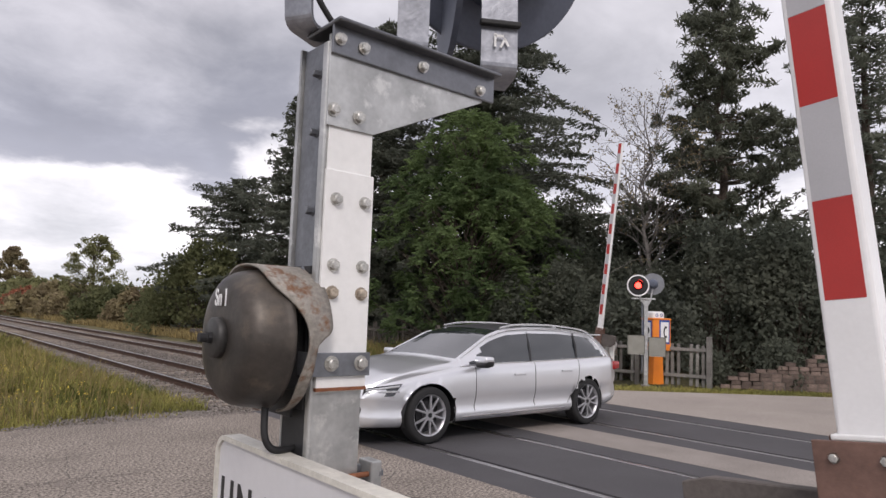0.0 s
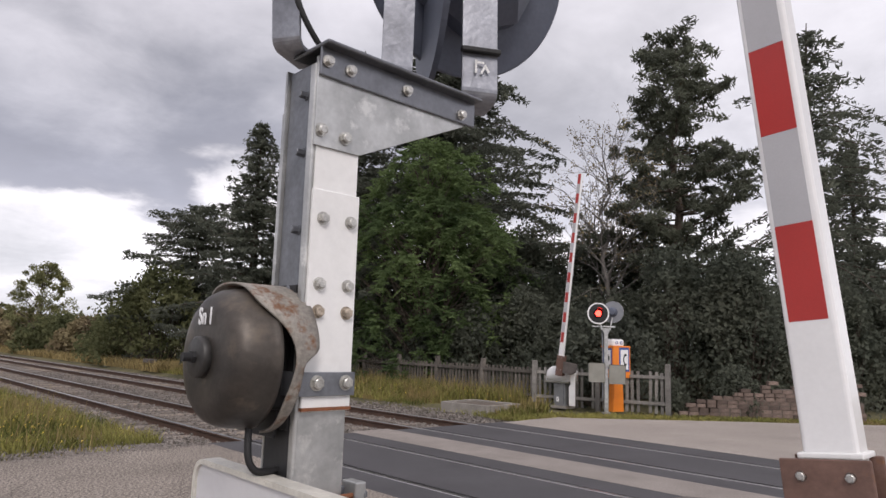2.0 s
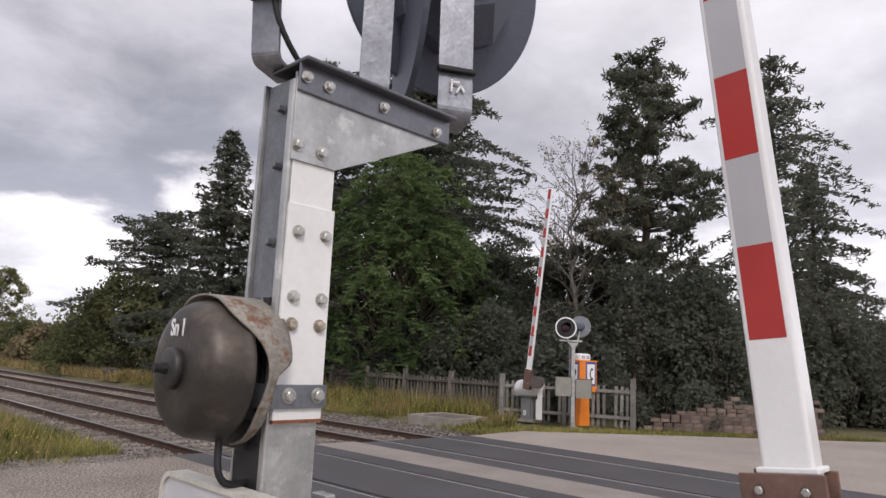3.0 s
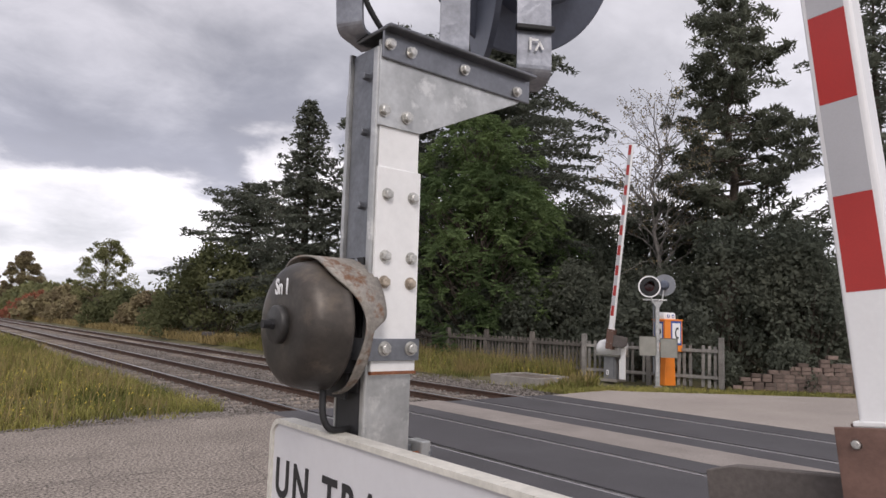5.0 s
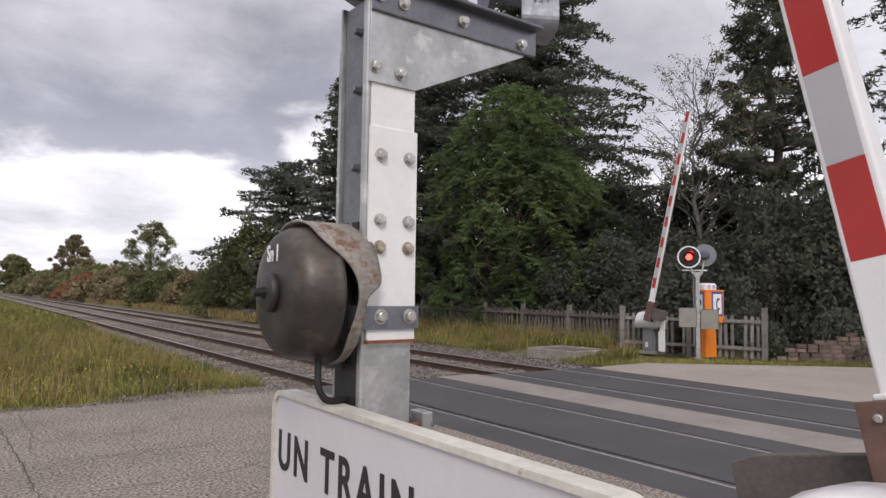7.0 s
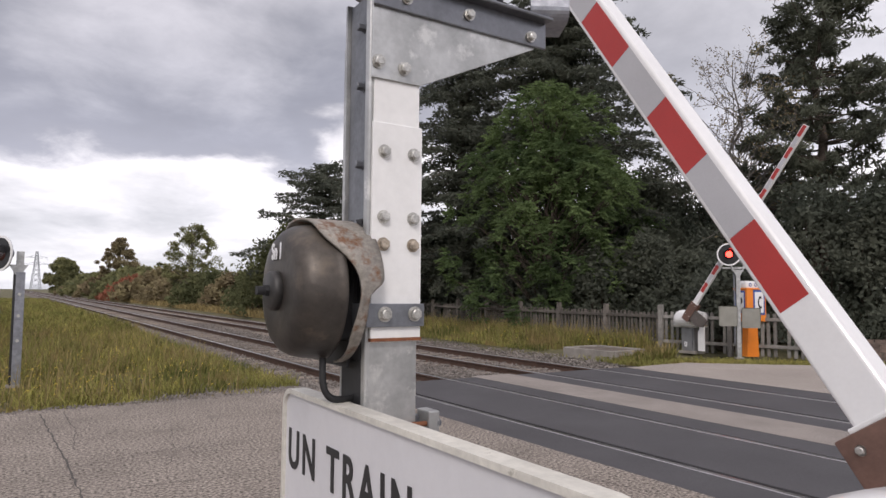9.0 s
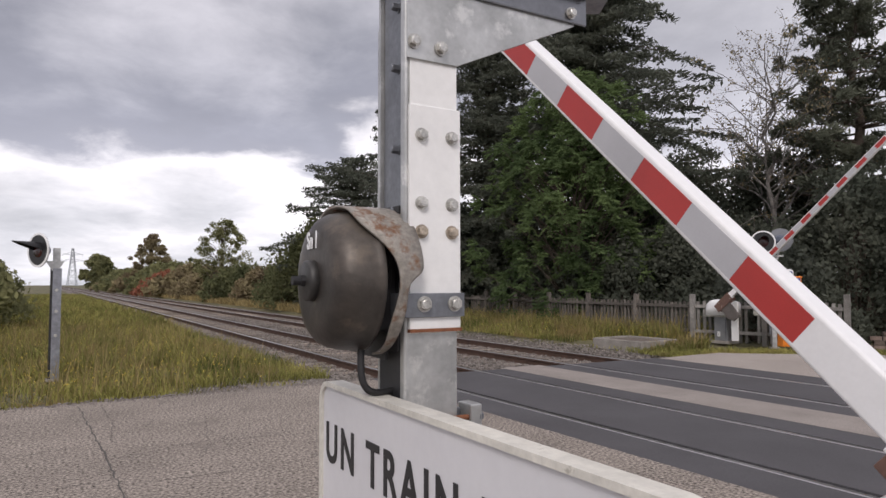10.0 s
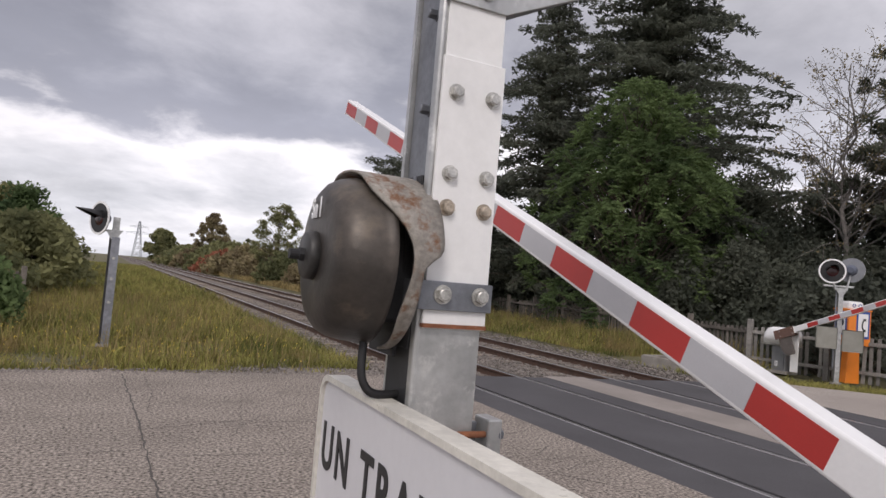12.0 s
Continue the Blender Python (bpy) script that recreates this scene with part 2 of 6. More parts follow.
MORTAR = material("mortar", (0.125, 0.105, 0.090), 0.95, 0, 0.2, 8)
CONCRETE = material("grey_concrete", (0.26, 0.24, 0.215), 0.95, 0, 0.2, 4, 0.2, 60, 0.3, 50)
CAST_GREY = material("grey_cabinet_paint", (0.17, 0.175, 0.18), 0.6, 0, 0.15, 5, 0.08)
ORANGE = material("orange_plastic", (0.80, 0.23, 0.025), 0.45, 0, 0.08, 3, 0.04)
BLUE = material("blue_panel", (0.03, 0.08, 0.30), 0.45, 0, 0.05)
PALE_GREY = material("pale_grey_board", (0.25, 0.245, 0.215), 0.6, 0, 0.12, 5, 0.06)
BLACK_GLOSS = material("black_signal_face", (0.012, 0.012, 0.013), 0.45, 0, 0.1)
MIRROR_LENS = material("dark_red_lens", (0.05, 0.012, 0.012), 0.15, 0, 0.1)
RED_GLOW = glow("red_lamp_light", (1.0, 0.03, 0.02), 9.0)
CAR_SILVER = material("silver_metallic_paint", (0.74, 0.75, 0.78), 0.30, 0.65, 0.02, 2, 0.0, coat=0.9)
WEIGHT = material("dusty_brown_grey_steel", (0.115, 0.100, 0.092), 0.85, 0.1, 0.2, 5, 0.15, 50, 0.1, stain=((0.17, 0.15, 0.135), 4, 0.25))
LENS_DARK = material("smoked_headlamp_glass", (0.05, 0.052, 0.056), 0.10, 0.2, 0.1, coat=0.9)
CAR_GLASS = glass("car_glass")
CAR_TRIM = material("polished_trim", (0.72, 0.72, 0.73), 0.2, 0.9, 0.05)
CAR_BLACK = material("black_plastic_and_groove_shade", (0.015, 0.015, 0.016), 0.45, 0, 0.1)
TYRE = material("tyre_rubber", (0.018, 0.018, 0.019), 0.85, 0, 0.15)
RIM_M = material("alloy_rim", (0.52, 0.52, 0.54), 0.32, 0.8, 0.08)
RIM_DARK = material("dark_rim_recess", (0.03, 0.03, 0.033), 0.5, 0.4, 0.1)
LAMP_WHITE = material("headlamp_glass", (0.55, 0.57, 0.6), 0.12, 0.3, 0.15, 30, coat=0.8)
TAIL_RED = material("tail_lamp_red", (0.30, 0.012, 0.012), 0.15, 0, 0.1, coat=0.6)
PYLON_M = material("distant_lattice_steel", (0.30, 0.32, 0.35), 0.7, 0.2, 0.05)

# ---- mesh helpers ----
def thing(name, m, label, category="", group="", kind=""):
    ob = new(name)
    ob.empty_display_size = 0.1
    ob.matrix_world = m
    return tagged(ob, label, category, group, kind)


def part(name, bm, mt, parent=None, label="", smooth=False, at=None):
    me = bpy.data.meshes.new(name)
    if smooth:
        for f in bm.faces:
            f.smooth = True
    bm.to_mesh(me)
    bm.free()
    me.materials.append(mt)
    ob = new(name, me)
    if parent is not None:
        ob.parent = parent
    if at is not None:
        ob.matrix_basis = at
    return tagged(ob, label)


def piece(name, me, parent, m):
    ob = new(name, me)
    ob.parent = parent
    ob.matrix_basis = m
    return ob


def mesh_of(bm, name, mt, smooth=False):
    me = bpy.data.meshes.new(name)
    if smooth:
        for f in bm.faces:
            f.smooth = True
    bm.to_mesh(me)
    bm.free()
    me.materials.append(mt)
    return me


def box(bm, cx, cy, cz, sx, sy, sz, bev=0.0, m=None):
    r = bmesh.ops.create_cube(bm, size=1.0)
    vs = r["verts"]
    bmesh.ops.scale(bm, vec=(sx, sy, sz), verts=vs)
    if bev > 0:
        es = list({e for v in vs for e in v.link_edges})
        q = bmesh.ops.bevel(bm, geom=es, offset=bev, segments=2, affect="EDGES", profile=0.5)
        vs = list({v for f in q["faces"] for v in f.verts} | {v for v in vs if v.is_valid})
    bmesh.ops.translate(bm, vec=(cx, cy, cz), verts=vs)
    if m is not None:
        bmesh.ops.transform(bm, matrix=m, verts=vs)
    return bm


def boxbm(*a, **k):
    return box(bmesh.new(), *a, **k)


def tube(bm, p, q, r1, r2=None, seg=16, caps=True):
    p, q = Vector(p), Vector(q)
    d = q - p
    r = bmesh.ops.create_cone(bm, cap_ends=caps, segments=seg, radius1=r1, radius2=r1 if r2 is None else r2, depth=d.length)
    bmesh.ops.transform(bm, matrix=Matrix.Translation((p + q) / 2) @ d.to_track_quat("Z", "Y").to_matrix().to_4x4(), verts=r["verts"])
    return bm


def lathe(bm, prof, seg=48, m=None):
    """prof: (radius, height) pairs turned round z."""
    rings = []
    for r, h in prof:
        if r < 1e-6:
            rings.append([bm.verts.new((0, 0, h))])
        else:
            rings.append([bm.verts.new((r * math.cos(2 * math.pi * i / seg), r * math.sin(2 * math.pi * i / seg), h)) for i in range(seg)])
    for a, b in zip(rings, rings[1:]):
        for i in range(seg):
            j = (i + 1) % seg
            if len(a) == 1 and len(b) > 1:
                bm.faces.new((a[0], b[i], b[j]))
            elif len(b) == 1 and len(a) > 1:
                bm.faces.new((a[i], a[j], b[0]))
            elif len(a) > 1:
                bm.faces.new((a[i], a[j], b[j], b[i]))
    vs = [v for r in rings for v in r]
    if m is not None:
        bmesh.ops.transform(bm, matrix=m, verts=vs)
    bmesh.ops.recalc_face_normals(bm, faces=bm.faces)
    return bm


def prism(bm, pts, depth, m=None, bev=0.0):
    """A polygon in the local xz plane, with its thickness along y."""
    a = [bm.verts.new((x, 0, z)) for x, z in pts]
    f = bm.faces.new(a)
    r = bmesh.ops.extrude_face_region(bm, geom=[f])
    vs = [v for v in r["geom"] if isinstance(v, bmesh.types.BMVert)]
    bmesh.ops.translate(bm, vec=(0, depth, 0), verts=vs)
    allv = a + vs
    if m is not None:
        bmesh.ops.transform(bm, matrix=m, verts=allv)
    bmesh.ops.recalc_face_normals(bm, faces=bm.faces)
    if bev:
        bmesh.ops.bevel(bm, geom=list({e for v in allv for e in v.link_edges}), offset=bev, segments=1, affect="EDGES")
    return bm


def pipe(name, pts, r, mt, parent, label=""):
    cu = bpy.data.curves.new(name, "CURVE")
    cu.dimensions, cu.bevel_depth, cu.bevel_resolution = "3D", r, 3
    sp = cu.splines.new("NURBS")
    sp.points.add(len(pts) - 1)
    for p, c in zip(sp.points, pts):
        p.co = (*c, 1)
    sp.use_endpoint_u, sp.order_u = True, 3
    cu.materials.append(mt)
    ob = new(name, cu)
    ob.parent = parent
    return tagged(ob, label)


def hexbolt(bm, p, axis, r=0.0098, h=0.008, washer=True):
    p, axis = Vector(p), Vector(axis).normalized()
    if washer:
        tube(bm, p, p + axis * 0.002, r * 1.28, seg=18)
    tube(bm, p + axis * 0.002, p + axis * (0.002 + h), r, r, seg=6)
    tube(bm, p + axis * (0.002 + h), p + axis * (0.0035 + h), r * 0.86, r * 0.7, seg=12)
    return bm


def rounded_rect(w, h, r, seg=6):
    pts = []
    for cx, cz, a0 in ((w / 2 - r, h / 2 - r, 0), (-w / 2 + r, h / 2 - r, 90), (-w / 2 + r, -h / 2 + r, 180), (w / 2 - r, -h / 2 + r, 270)):
        for i in range(seg + 1):
            a = radians(a0 + 90 * i / seg)
            pts.append((cx + r * math.cos(a), cz + r * math.sin(a)))
    return pts


def from_arrays(name, verts, quads, mt, tris=False):
    """A mesh from arrays of vertices and of quads (or triangles)."""
    me = bpy.data.meshes.new(name)
    k = 3 if tris else 4
    verts, quads = np.asarray(verts, np.float32).reshape(-1, 3), np.asarray(quads, np.int32).reshape(-1, k)
    me.vertices.add(len(verts))
    me.vertices.foreach_set("co", verts.ravel())
    me.loops.add(quads.size)
    me.loops.foreach_set("vertex_index", quads.ravel())
    me.polygons.add(len(quads))
    me.polygons.foreach_set("loop_start", np.arange(0, quads.size, k, dtype=np.int32))
    me.update(calc_edges=True)
    me.materials.append(mt)
    return me


def text_on(name, body, size, m, mt, parent, label="", squeeze=1.0):
    cu = bpy.data.curves.new(name, "FONT")
    cu.body, cu.size, cu.extrude, cu.offset = body, size, 0.0006, 0.0016 * size / 0.08
    cu.align_x, cu.align_y = "LEFT", "BOTTOM_BASELINE"
    cu.materials.append(mt)
    ob = new(name, cu)
    ob.parent = parent
    ob.matrix_basis = m @ Matrix.Diagonal((squeeze, 1, 1, 1))
    return tagged(ob, label)

# ---- the ground, the road and the tracks ----
ROAD_N, ROAD_S = 10.62, -9.0        # road edges along y
RAILS = (0.0, 1.507, 3.6, 5.107)


def ground_z(x, y):
    z = -0.06 + 0.03 * noise.noise(Vector((x * 0.35, y * 0.35, 0)))
    on_road = ROAD_S < y < ROAD_N + 0.35
    far = max(0.0, math.hypot(x, y) - 60) * 0.002
    if not on_road and -2.2 < x < 7.7:
        edge = min(x + 2.2, 7.7 - x)
        z -= 0.16 * min(1.0, edge / 0.7)
    if on_road:
        z = -0.12
    if y > ROAD_N + 0.35 and (x < -1.9 or x > 7.0):
        z += 0.05 * noise.noise(Vector((x * 0.9, y * 0.9, 3)))
    return z - far * 0.05


def axis_steps(near, lo, hi, far):
    a = list(np.arange(lo, hi + 1e-6, near))
    s, out, v = near, [], hi
    while v < far:
        s *= 1.25
        v += s
        out.append(v)
    s, low, v = near, [], lo
    while v > -far:
        s *= 1.25
        v -= s
        low.append(v)
    return low[::-1] + a + out


def build_ground():
    xs, ys = axis_steps(0.35, -14, 24, 1800), axis_steps(0.45, -8, 44, 1800)
    verts = [(x, y, ground_z(x, y)) for y in ys for x in xs]
    n = len(xs)
    quads = [(j * n + i, j * n + i + 1, (j + 1) * n + i + 1, (j + 1) * n + i) for j in range(len(ys) - 1) for i in range(n - 1)]
    me = from_arrays("ground", verts, quads, SOIL)
    for p in me.polygons:
        p.use_smooth = True
    return tagged(new("ground", me), "grassy rough ground on both sides of the line", "ground", kind="structure")


build_ground()


def slab(name, outline, z, thick, mt, label, category):
    bm = bmesh.new()
    f = bm.faces.new([bm.verts.new((x, y, z)) for x, y in outline])
    if f.normal.z < 0:
        f.normal_flip()
    r = bmesh.ops.extrude_face_region(bm, geom=[f])
    bmesh.ops.translate(bm, vec=(0, 0, -thick), verts=[v for v in r["geom"] if isinstance(v, bmesh.types.BMVert)])
    bmesh.ops.recalc_face_normals(bm, faces=bm.faces)
    return tagged(part(name, bm, mt), label, category, kind="structure")


def ragged(x0, x1, y, amp, step, seed):
    rnd = random.Random(seed)
    n = int(abs(x1 - x0) / step)
    return [(x0 + (x1 - x0) * i / n, y + rnd.uniform(-amp, amp) + 0.06 * math.sin(i * 0.23)) for i in range(n + 1)]


near_edge = [(x, y - 0.10 * min(9, max(0, -x - 4.6))) for x, y in ragged(-0.62, -26, ROAD_N, 0.05, 0.16, 3) + [(-130, ROAD_N + 1.5)]]
slab("road_near", [(-0.62, ROAD_S), *near_edge, (-130, ROAD_S)], 0.0, 0.10, ASPHALT_OLD, "pale worn asphalt road with loose grit along its edge", "road")
# dark asphalt between and beside the rails, in strips that leave the flange grooves open
for a, b in ((-0.62, -0.05), (0.105, 1.44), (1.57, 2.1), (3.0, 3.53), (3.7, 5.03), (5.18, 5.95)):
    lo = ROAD_S
    slab("crossing_strip", [(a, lo), (b, lo), (b, 10.72 - 0.05 * b), (a, 10.72 - 0.05 * a)], -0.004, 0.14, ASPHALT_NEW, "dark smooth asphalt of the level crossing beside the rail", "road")
# near-black sheet below the strips: the grooves' shade is in its colour
slab("crossing_groove_bed", [(-0.7, ROAD_S), (6.2, ROAD_S), (6.2, 10.38), (-0.7, 10.38)], -0.055, 0.05, CAR_BLACK, "black sheet that puts shade into the flange grooves", "road")
slab("crossing_middle", [(2.1, ROAD_S), (3.0, ROAD_S), (3.0, 10.75), (2.1, 10.75)], -0.001, 0.14, CONCRETE_STRIP, "pale worn strip of road between the two tracks", "road")
far_edge = [(5.95, 10.36)] + ragged(6.3, 8.0, 10.33, 0.03, 0.2, 5)
far_edge += [(x, y - 0.83 * (x - 8.2)) for x, y in ragged(8.2, 14.5, 10.1, 0.04, 0.3, 6)]
slab("road_far", [(5.95, ROAD_S), (60, ROAD_S), (60, 2.0), (24, 2.0), (17, 3.2), *far_edge[::-1]], 0.0, 0.10, ROAD_DUST, "pale dusty road surface beyond the tracks", "road")


def crack_line(pts, w, seed):
    rnd = random.Random(seed)
    bm = bmesh.new()
    row = []
    for (x0, y0), (x1, y1) in zip(pts, pts[1:]):
        n = max(2, int(math.hypot(x1 - x0, y1 - y0) / 0.09))
        for i in range(n):
            k = i / n
            row.append((x0 + (x1 - x0) * k + rnd.uniform(-0.014, 0.014), y0 + (y1 - y0) * k + rnd.uniform(-0.014, 0.014), w * rnd.uniform(0.35, 1.0)))
    d = (Vector(pts[-1]) - Vector(pts[0])).normalized()
    nx, ny = -d.y, d.x
    vs = [(bm.verts.new((x + nx * q / 2, y + ny * q / 2, 0.003)), bm.verts.new((x - nx * q / 2, y - ny * q / 2, 0.003))) for x, y, q in row]
    for a, b in zip(vs, vs[1:]):
        bm.faces.new((a[0], b[0], b[1], a[1]))
    return tagged(part("road_crack", bm, CRACK), "dark crack in the worn asphalt", "crack", kind="structure")


crack_line([(-4.95, 10.3), (-4.92, 9.4), (-4.86, 8.0), (-4.8, 6.0), (-4.75, 3.0)], 0.024, 1)
crack_line([(-4.7, 10.3), (-4.65, 9.0), (-4.75, 7.9)], 0.012, 12)
for i, (pts, w) in enumerate([([(-7, 8.0), (-5.8, 7.7), (-4.85, 7.9)], 0.012), ([(-4.8, 7.2), (-3.9, 7.5), (-3.0, 7.3), (-1.9, 7.7)], 0.010), ([(-3.9, 7.5), (-3.7, 8.6), (-3.2, 9.6)], 0.008), ([(-4.8, 6.3), (-3.6, 6.2), (-2.5, 6.6), (-1.2, 6.1)], 0.010), ([(-2.5, 6.6), (-2.4, 7.5), (-2.0, 8.4), (-2.2, 9.3)], 0.008), ([(-5.5, 6.4), (-4.8, 6.5)], 0.010), ([(-1.6, 5.3), (-1.1, 4.6), (-0.9, 3.8)], 0.012), ([(-2.6, 5.4), (-1.6, 5.3), (-0.7, 5.7)], 0.008), ([(-3.2, 9.6), (-1.5, 9.2)], 0.007)]):
    crack_line(pts, w, 20 + i)


def crack_network():
    """Fine branching cracks over the old asphalt."""
    rnd = random.Random(77)
    for i in range(46):
        x, y = rnd.uniform(-8.5, -0.9), rnd.uniform(3.6, 10.2)
        a = rnd.choice((0.1, 1.5, 0.6, 2.2)) + rnd.gauss(0, 0.25)
        pts = [(x, y)]
        for _ in range(rnd.randint(3, 7)):
            a += rnd.gauss(0, 0.55)
            x, y = x + 0.26 * math.cos(a), y + 0.26 * math.sin(a)
            if not (-12 < x < -0.75 and y < 10.3):
                break
            pts.append((x, y))
        if len(pts) > 2:
            crack_line(pts, rnd.uniform(0.006, 0.013), 200 + i)


crack_network()


def rail_profile():
    return [(-0.07, -0.17), (0.07, -0.17), (0.07, -0.158), (0.012, -0.14), (0.010, -0.05), (0.034, -0.038), (0.035, -0.008), (0.026, 0.0), (-0.026, 0.0), (-0.035, -0.008), (-0.034, -0.038), (-0.010, -0.05), (-0.012, -0.14), (-0.07, -0.158)]


def build_rail(x, label):
    bm = bmesh.new()
    ys = [-120, -30, -9.0, 11, 20, 40, 80, 160, 320, 700, 1500]
    rows = [[bm.verts.new((x + px, y, pz)) for px, pz in rail_profile()] for y in ys]
    n = len(rows[0])
    for a, b in zip(rows, rows[1:]):
        for i in range(n):
            bm.faces.new((a[i], a[(i + 1) % n], b[(i + 1) % n], b[i]))
    bm.faces.new(rows[0]); bm.faces.new(rows[-1])
    bmesh.ops.recalc_face_normals(bm, faces=bm.faces)
    ob = part("rail", bm, RAIL_SIDE)
    ob.data.materials.append(RAIL_TOP)
    for p in ob.data.polygons:
        if p.normal.z > 0.6 and p.center.z > -0.01:
            p.material_index = 1
    return tagged(ob, label, "rail", "rails of the two tracks")


for x in RAILS:
    build_rail(x, "rusty steel rail with a worn bright head")


def build_sleepers():
    for tx, nm in ((0.7535, "near"), (4.3535, "far")):
        tr = thing("sleeper_row", pose(tx, 0, 0), "row of weathered pale timber and concrete sleepers under the rails", "sleepers", "sleeper rows")
        me = mesh_of(boxbm(0, 0, 0, 2.5, 0.25, 0.13, 0.012), "sleeper", SLEEPER)
        rnd = random.Random(4)
        for i in range(110):
            piece("sleeper", me, tr, pose(rnd.uniform(-0.03, 0.03), 10.9 + i * 0.6, -0.212 + rnd.uniform(-0.006, 0.006), 0, 0, rnd.uniform(-1, 1)))
        for i in range(8):
            piece("sleeper", me, tr, pose(0, -9.6 - i * 0.6, -0.212))


build_sleepers()


def build_ballast():
    rng = np.random.default_rng(5)
    bed = bmesh.new()
    ys = [10.5, 12, 14, 17, 20, 25, 32, 45, 70, 120, 300, 900]
    prof = [(-2.3, -0.26), (-1.7, -0.2), (-0.9, -0.165), (2.0, -0.165), (2.6, -0.19), (3.1, -0.165), (6.0, -0.165), (6.8, -0.2), (7.5, -0.28)]
    rows = [[bed.verts.new((x, y, z)) for x, z in prof] for y in ys]
    for a, b in zip(rows, rows[1:]):
        for i in range(len(prof) - 1):
            bed.faces.new((a[i], a[i + 1], b[i + 1], b[i]))
    for v in bed.verts:
        v.co.z += 0.015 * noise.noise(v.co * 2)
    r = bmesh.ops.extrude_face_region(bed, geom=bed.faces[:])
    bmesh.ops.translate(bed, vec=(0, 0, -0.3), verts=[v for v in r["geom"] if isinstance(v, bmesh.types.BMVert)])
    bmesh.ops.recalc_face_normals(bed, faces=bed.faces)
    tagged(part("track_bed", bed, BALLAST_BED), "grey-brown ballast bed under both tracks", "ballast", kind="structure")
    # loose stones, thinning out with distance
    n = 26000
    y = 10.55 + 26 * rng.random(n) ** 1.9
    x = rng.uniform(-2.1, 7.0, n)
    s = rng.uniform(0.018, 0.04, n)
    z = np.where((x < -1.2) | (x > 6.3), -0.19, -0.155) + rng.uniform(-0.012, 0.015, n)
    # a spill of stones over the verge corner
    k = 2600
    x = np.r_[x, rng.normal(-1.9, 0.55, k)]
    y = np.r_[y, 10.75 + np.abs(rng.normal(0, 0.9, k))]
    z = np.r_[z, np.full(k, -0.05)]
    s = np.r_[s, rng.uniform(0.015, 0.035, k)]
    # loose stones on the shoulder of the far track
    k = 5200
    x, y = np.r_[x, rng.uniform(5.9, 7.7, k)], np.r_[y, 10.5 + 14 * rng.random(k) ** 1.8]
    z, s = np.r_[z, rng.uniform(-0.19, -0.10, k)], np.r_[s, rng.uniform(0.02, 0.042, k)]
    # bare gravel between the verge and the near rail
    k = 5200
    gx = rng.uniform(-3.4, -1.2, k)
    gy = 10.8 + 16 * rng.random(k) ** 1.7
    x, y = np.r_[x, gx], np.r_[y, gy]
    z, s = np.r_[z, rng.uniform(-0.10, -0.04, k)], np.r_[s, rng.uniform(0.010, 0.030, k)]
    # grit along the road's edge
    k = 3800
    gx = rng.uniform(-14, -0.7, k)
    x, s = np.r_[x, gx], np.r_[s, rng.uniform(0.006, 0.02, k)]
    y = np.r_[y, ROAD_N - 0.10 * np.maximum(0, -gx - 4.6) + rng.normal(0.0, 0.10, k)]
    z = np.r_[z, np.full(k, 0.0)]
    octa = np.array([(1, 0, 0), (-1, 0, 0), (0, 1, 0), (0, -1, 0), (0, 0, 1), (0, 0, -1)], np.float32)
    tri = np.array([(0, 2, 4), (2, 1, 4), (1, 3, 4), (3, 0, 4), (2, 0, 5), (1, 2, 5), (3, 1, 5), (0, 3, 5)])
    m = len(x)
    v = octa[None] * rng.uniform(0.6, 1.3, (m, 6, 3)) * s[:, None, None] + rng.normal(0, 0.2, (m, 6, 3)) * s[:, None, None]
    a = rng.uniform(0, 6.28, m)
    c, sn = np.cos(a)[:, None], np.sin(a)[:, None]
    v = np.stack((v[..., 0] * c - v[..., 1] * sn, v[..., 0] * sn + v[..., 1] * c, v[..., 2] * 0.8), -1)
    v += np.stack((x, y, z), -1)[:, None]
    f = tri[None] + 6 * np.arange(m)[:, None, None]
    tagged(new("ballast_stones", from_arrays("ballast_stones", v, f, BALLAST, tris=True)), "loose grey-brown ballast stones between rails and on verge", "ballast", kind="stuff")


build_ballast()


# ---- grass ----
def blades(name, x, y, z, h, mt, label, rng, width=0.010, lean=0.45):
    n = len(x)
    a = rng.uniform(0, 6.28, n)
    dx, dy = np.cos(a), np.sin(a)
    w = width * rng.uniform(0.6, 1.5, n)
    lx, ly = rng.normal(0, lean, n) * h, rng.normal(0, lean, n) * h
    p = np.stack((x, y, z), -1)
    side = np.stack((dx * w, dy * w, 0 * w), -1)
    mid = p + np.stack((lx * 0.35, ly * 0.35, h * 0.6), -1)
    tip = p + np.stack((lx, ly, h), -1)
    v = np.stack((p - side, p + side, mid + side * 0.7, mid - side * 0.7, tip), 1)
    i = 5 * np.arange(n)[:, None]
    f = np.concatenate((np.c_[i, i + 1, i + 2], np.c_[i, i + 2, i + 3], np.c_[i + 3, i + 2, i + 4]))
    return tagged(new(name, from_arrays(name, v, f, mt, tris=True)), label, "grass", kind="stuff")


def patchy(rng, n, x0, x1, y0, y1, power=1.6, keep=0.42):
    x, y = rng.uniform(x0, x1, n * 2), y0 + (y1 - y0) * rng.random(n * 2) ** power
    f = np.sin(x * 1.9 + 1.3 * np.sin(y * 0.8)) * np.sin(y * 1.5 + 0.9 * np.sin(x * 1.2)) * 0.5 + 0.5
    ok = rng.random(n * 2) < keep + (1 - keep) * f
    return x[ok][:n], y[ok][:n]


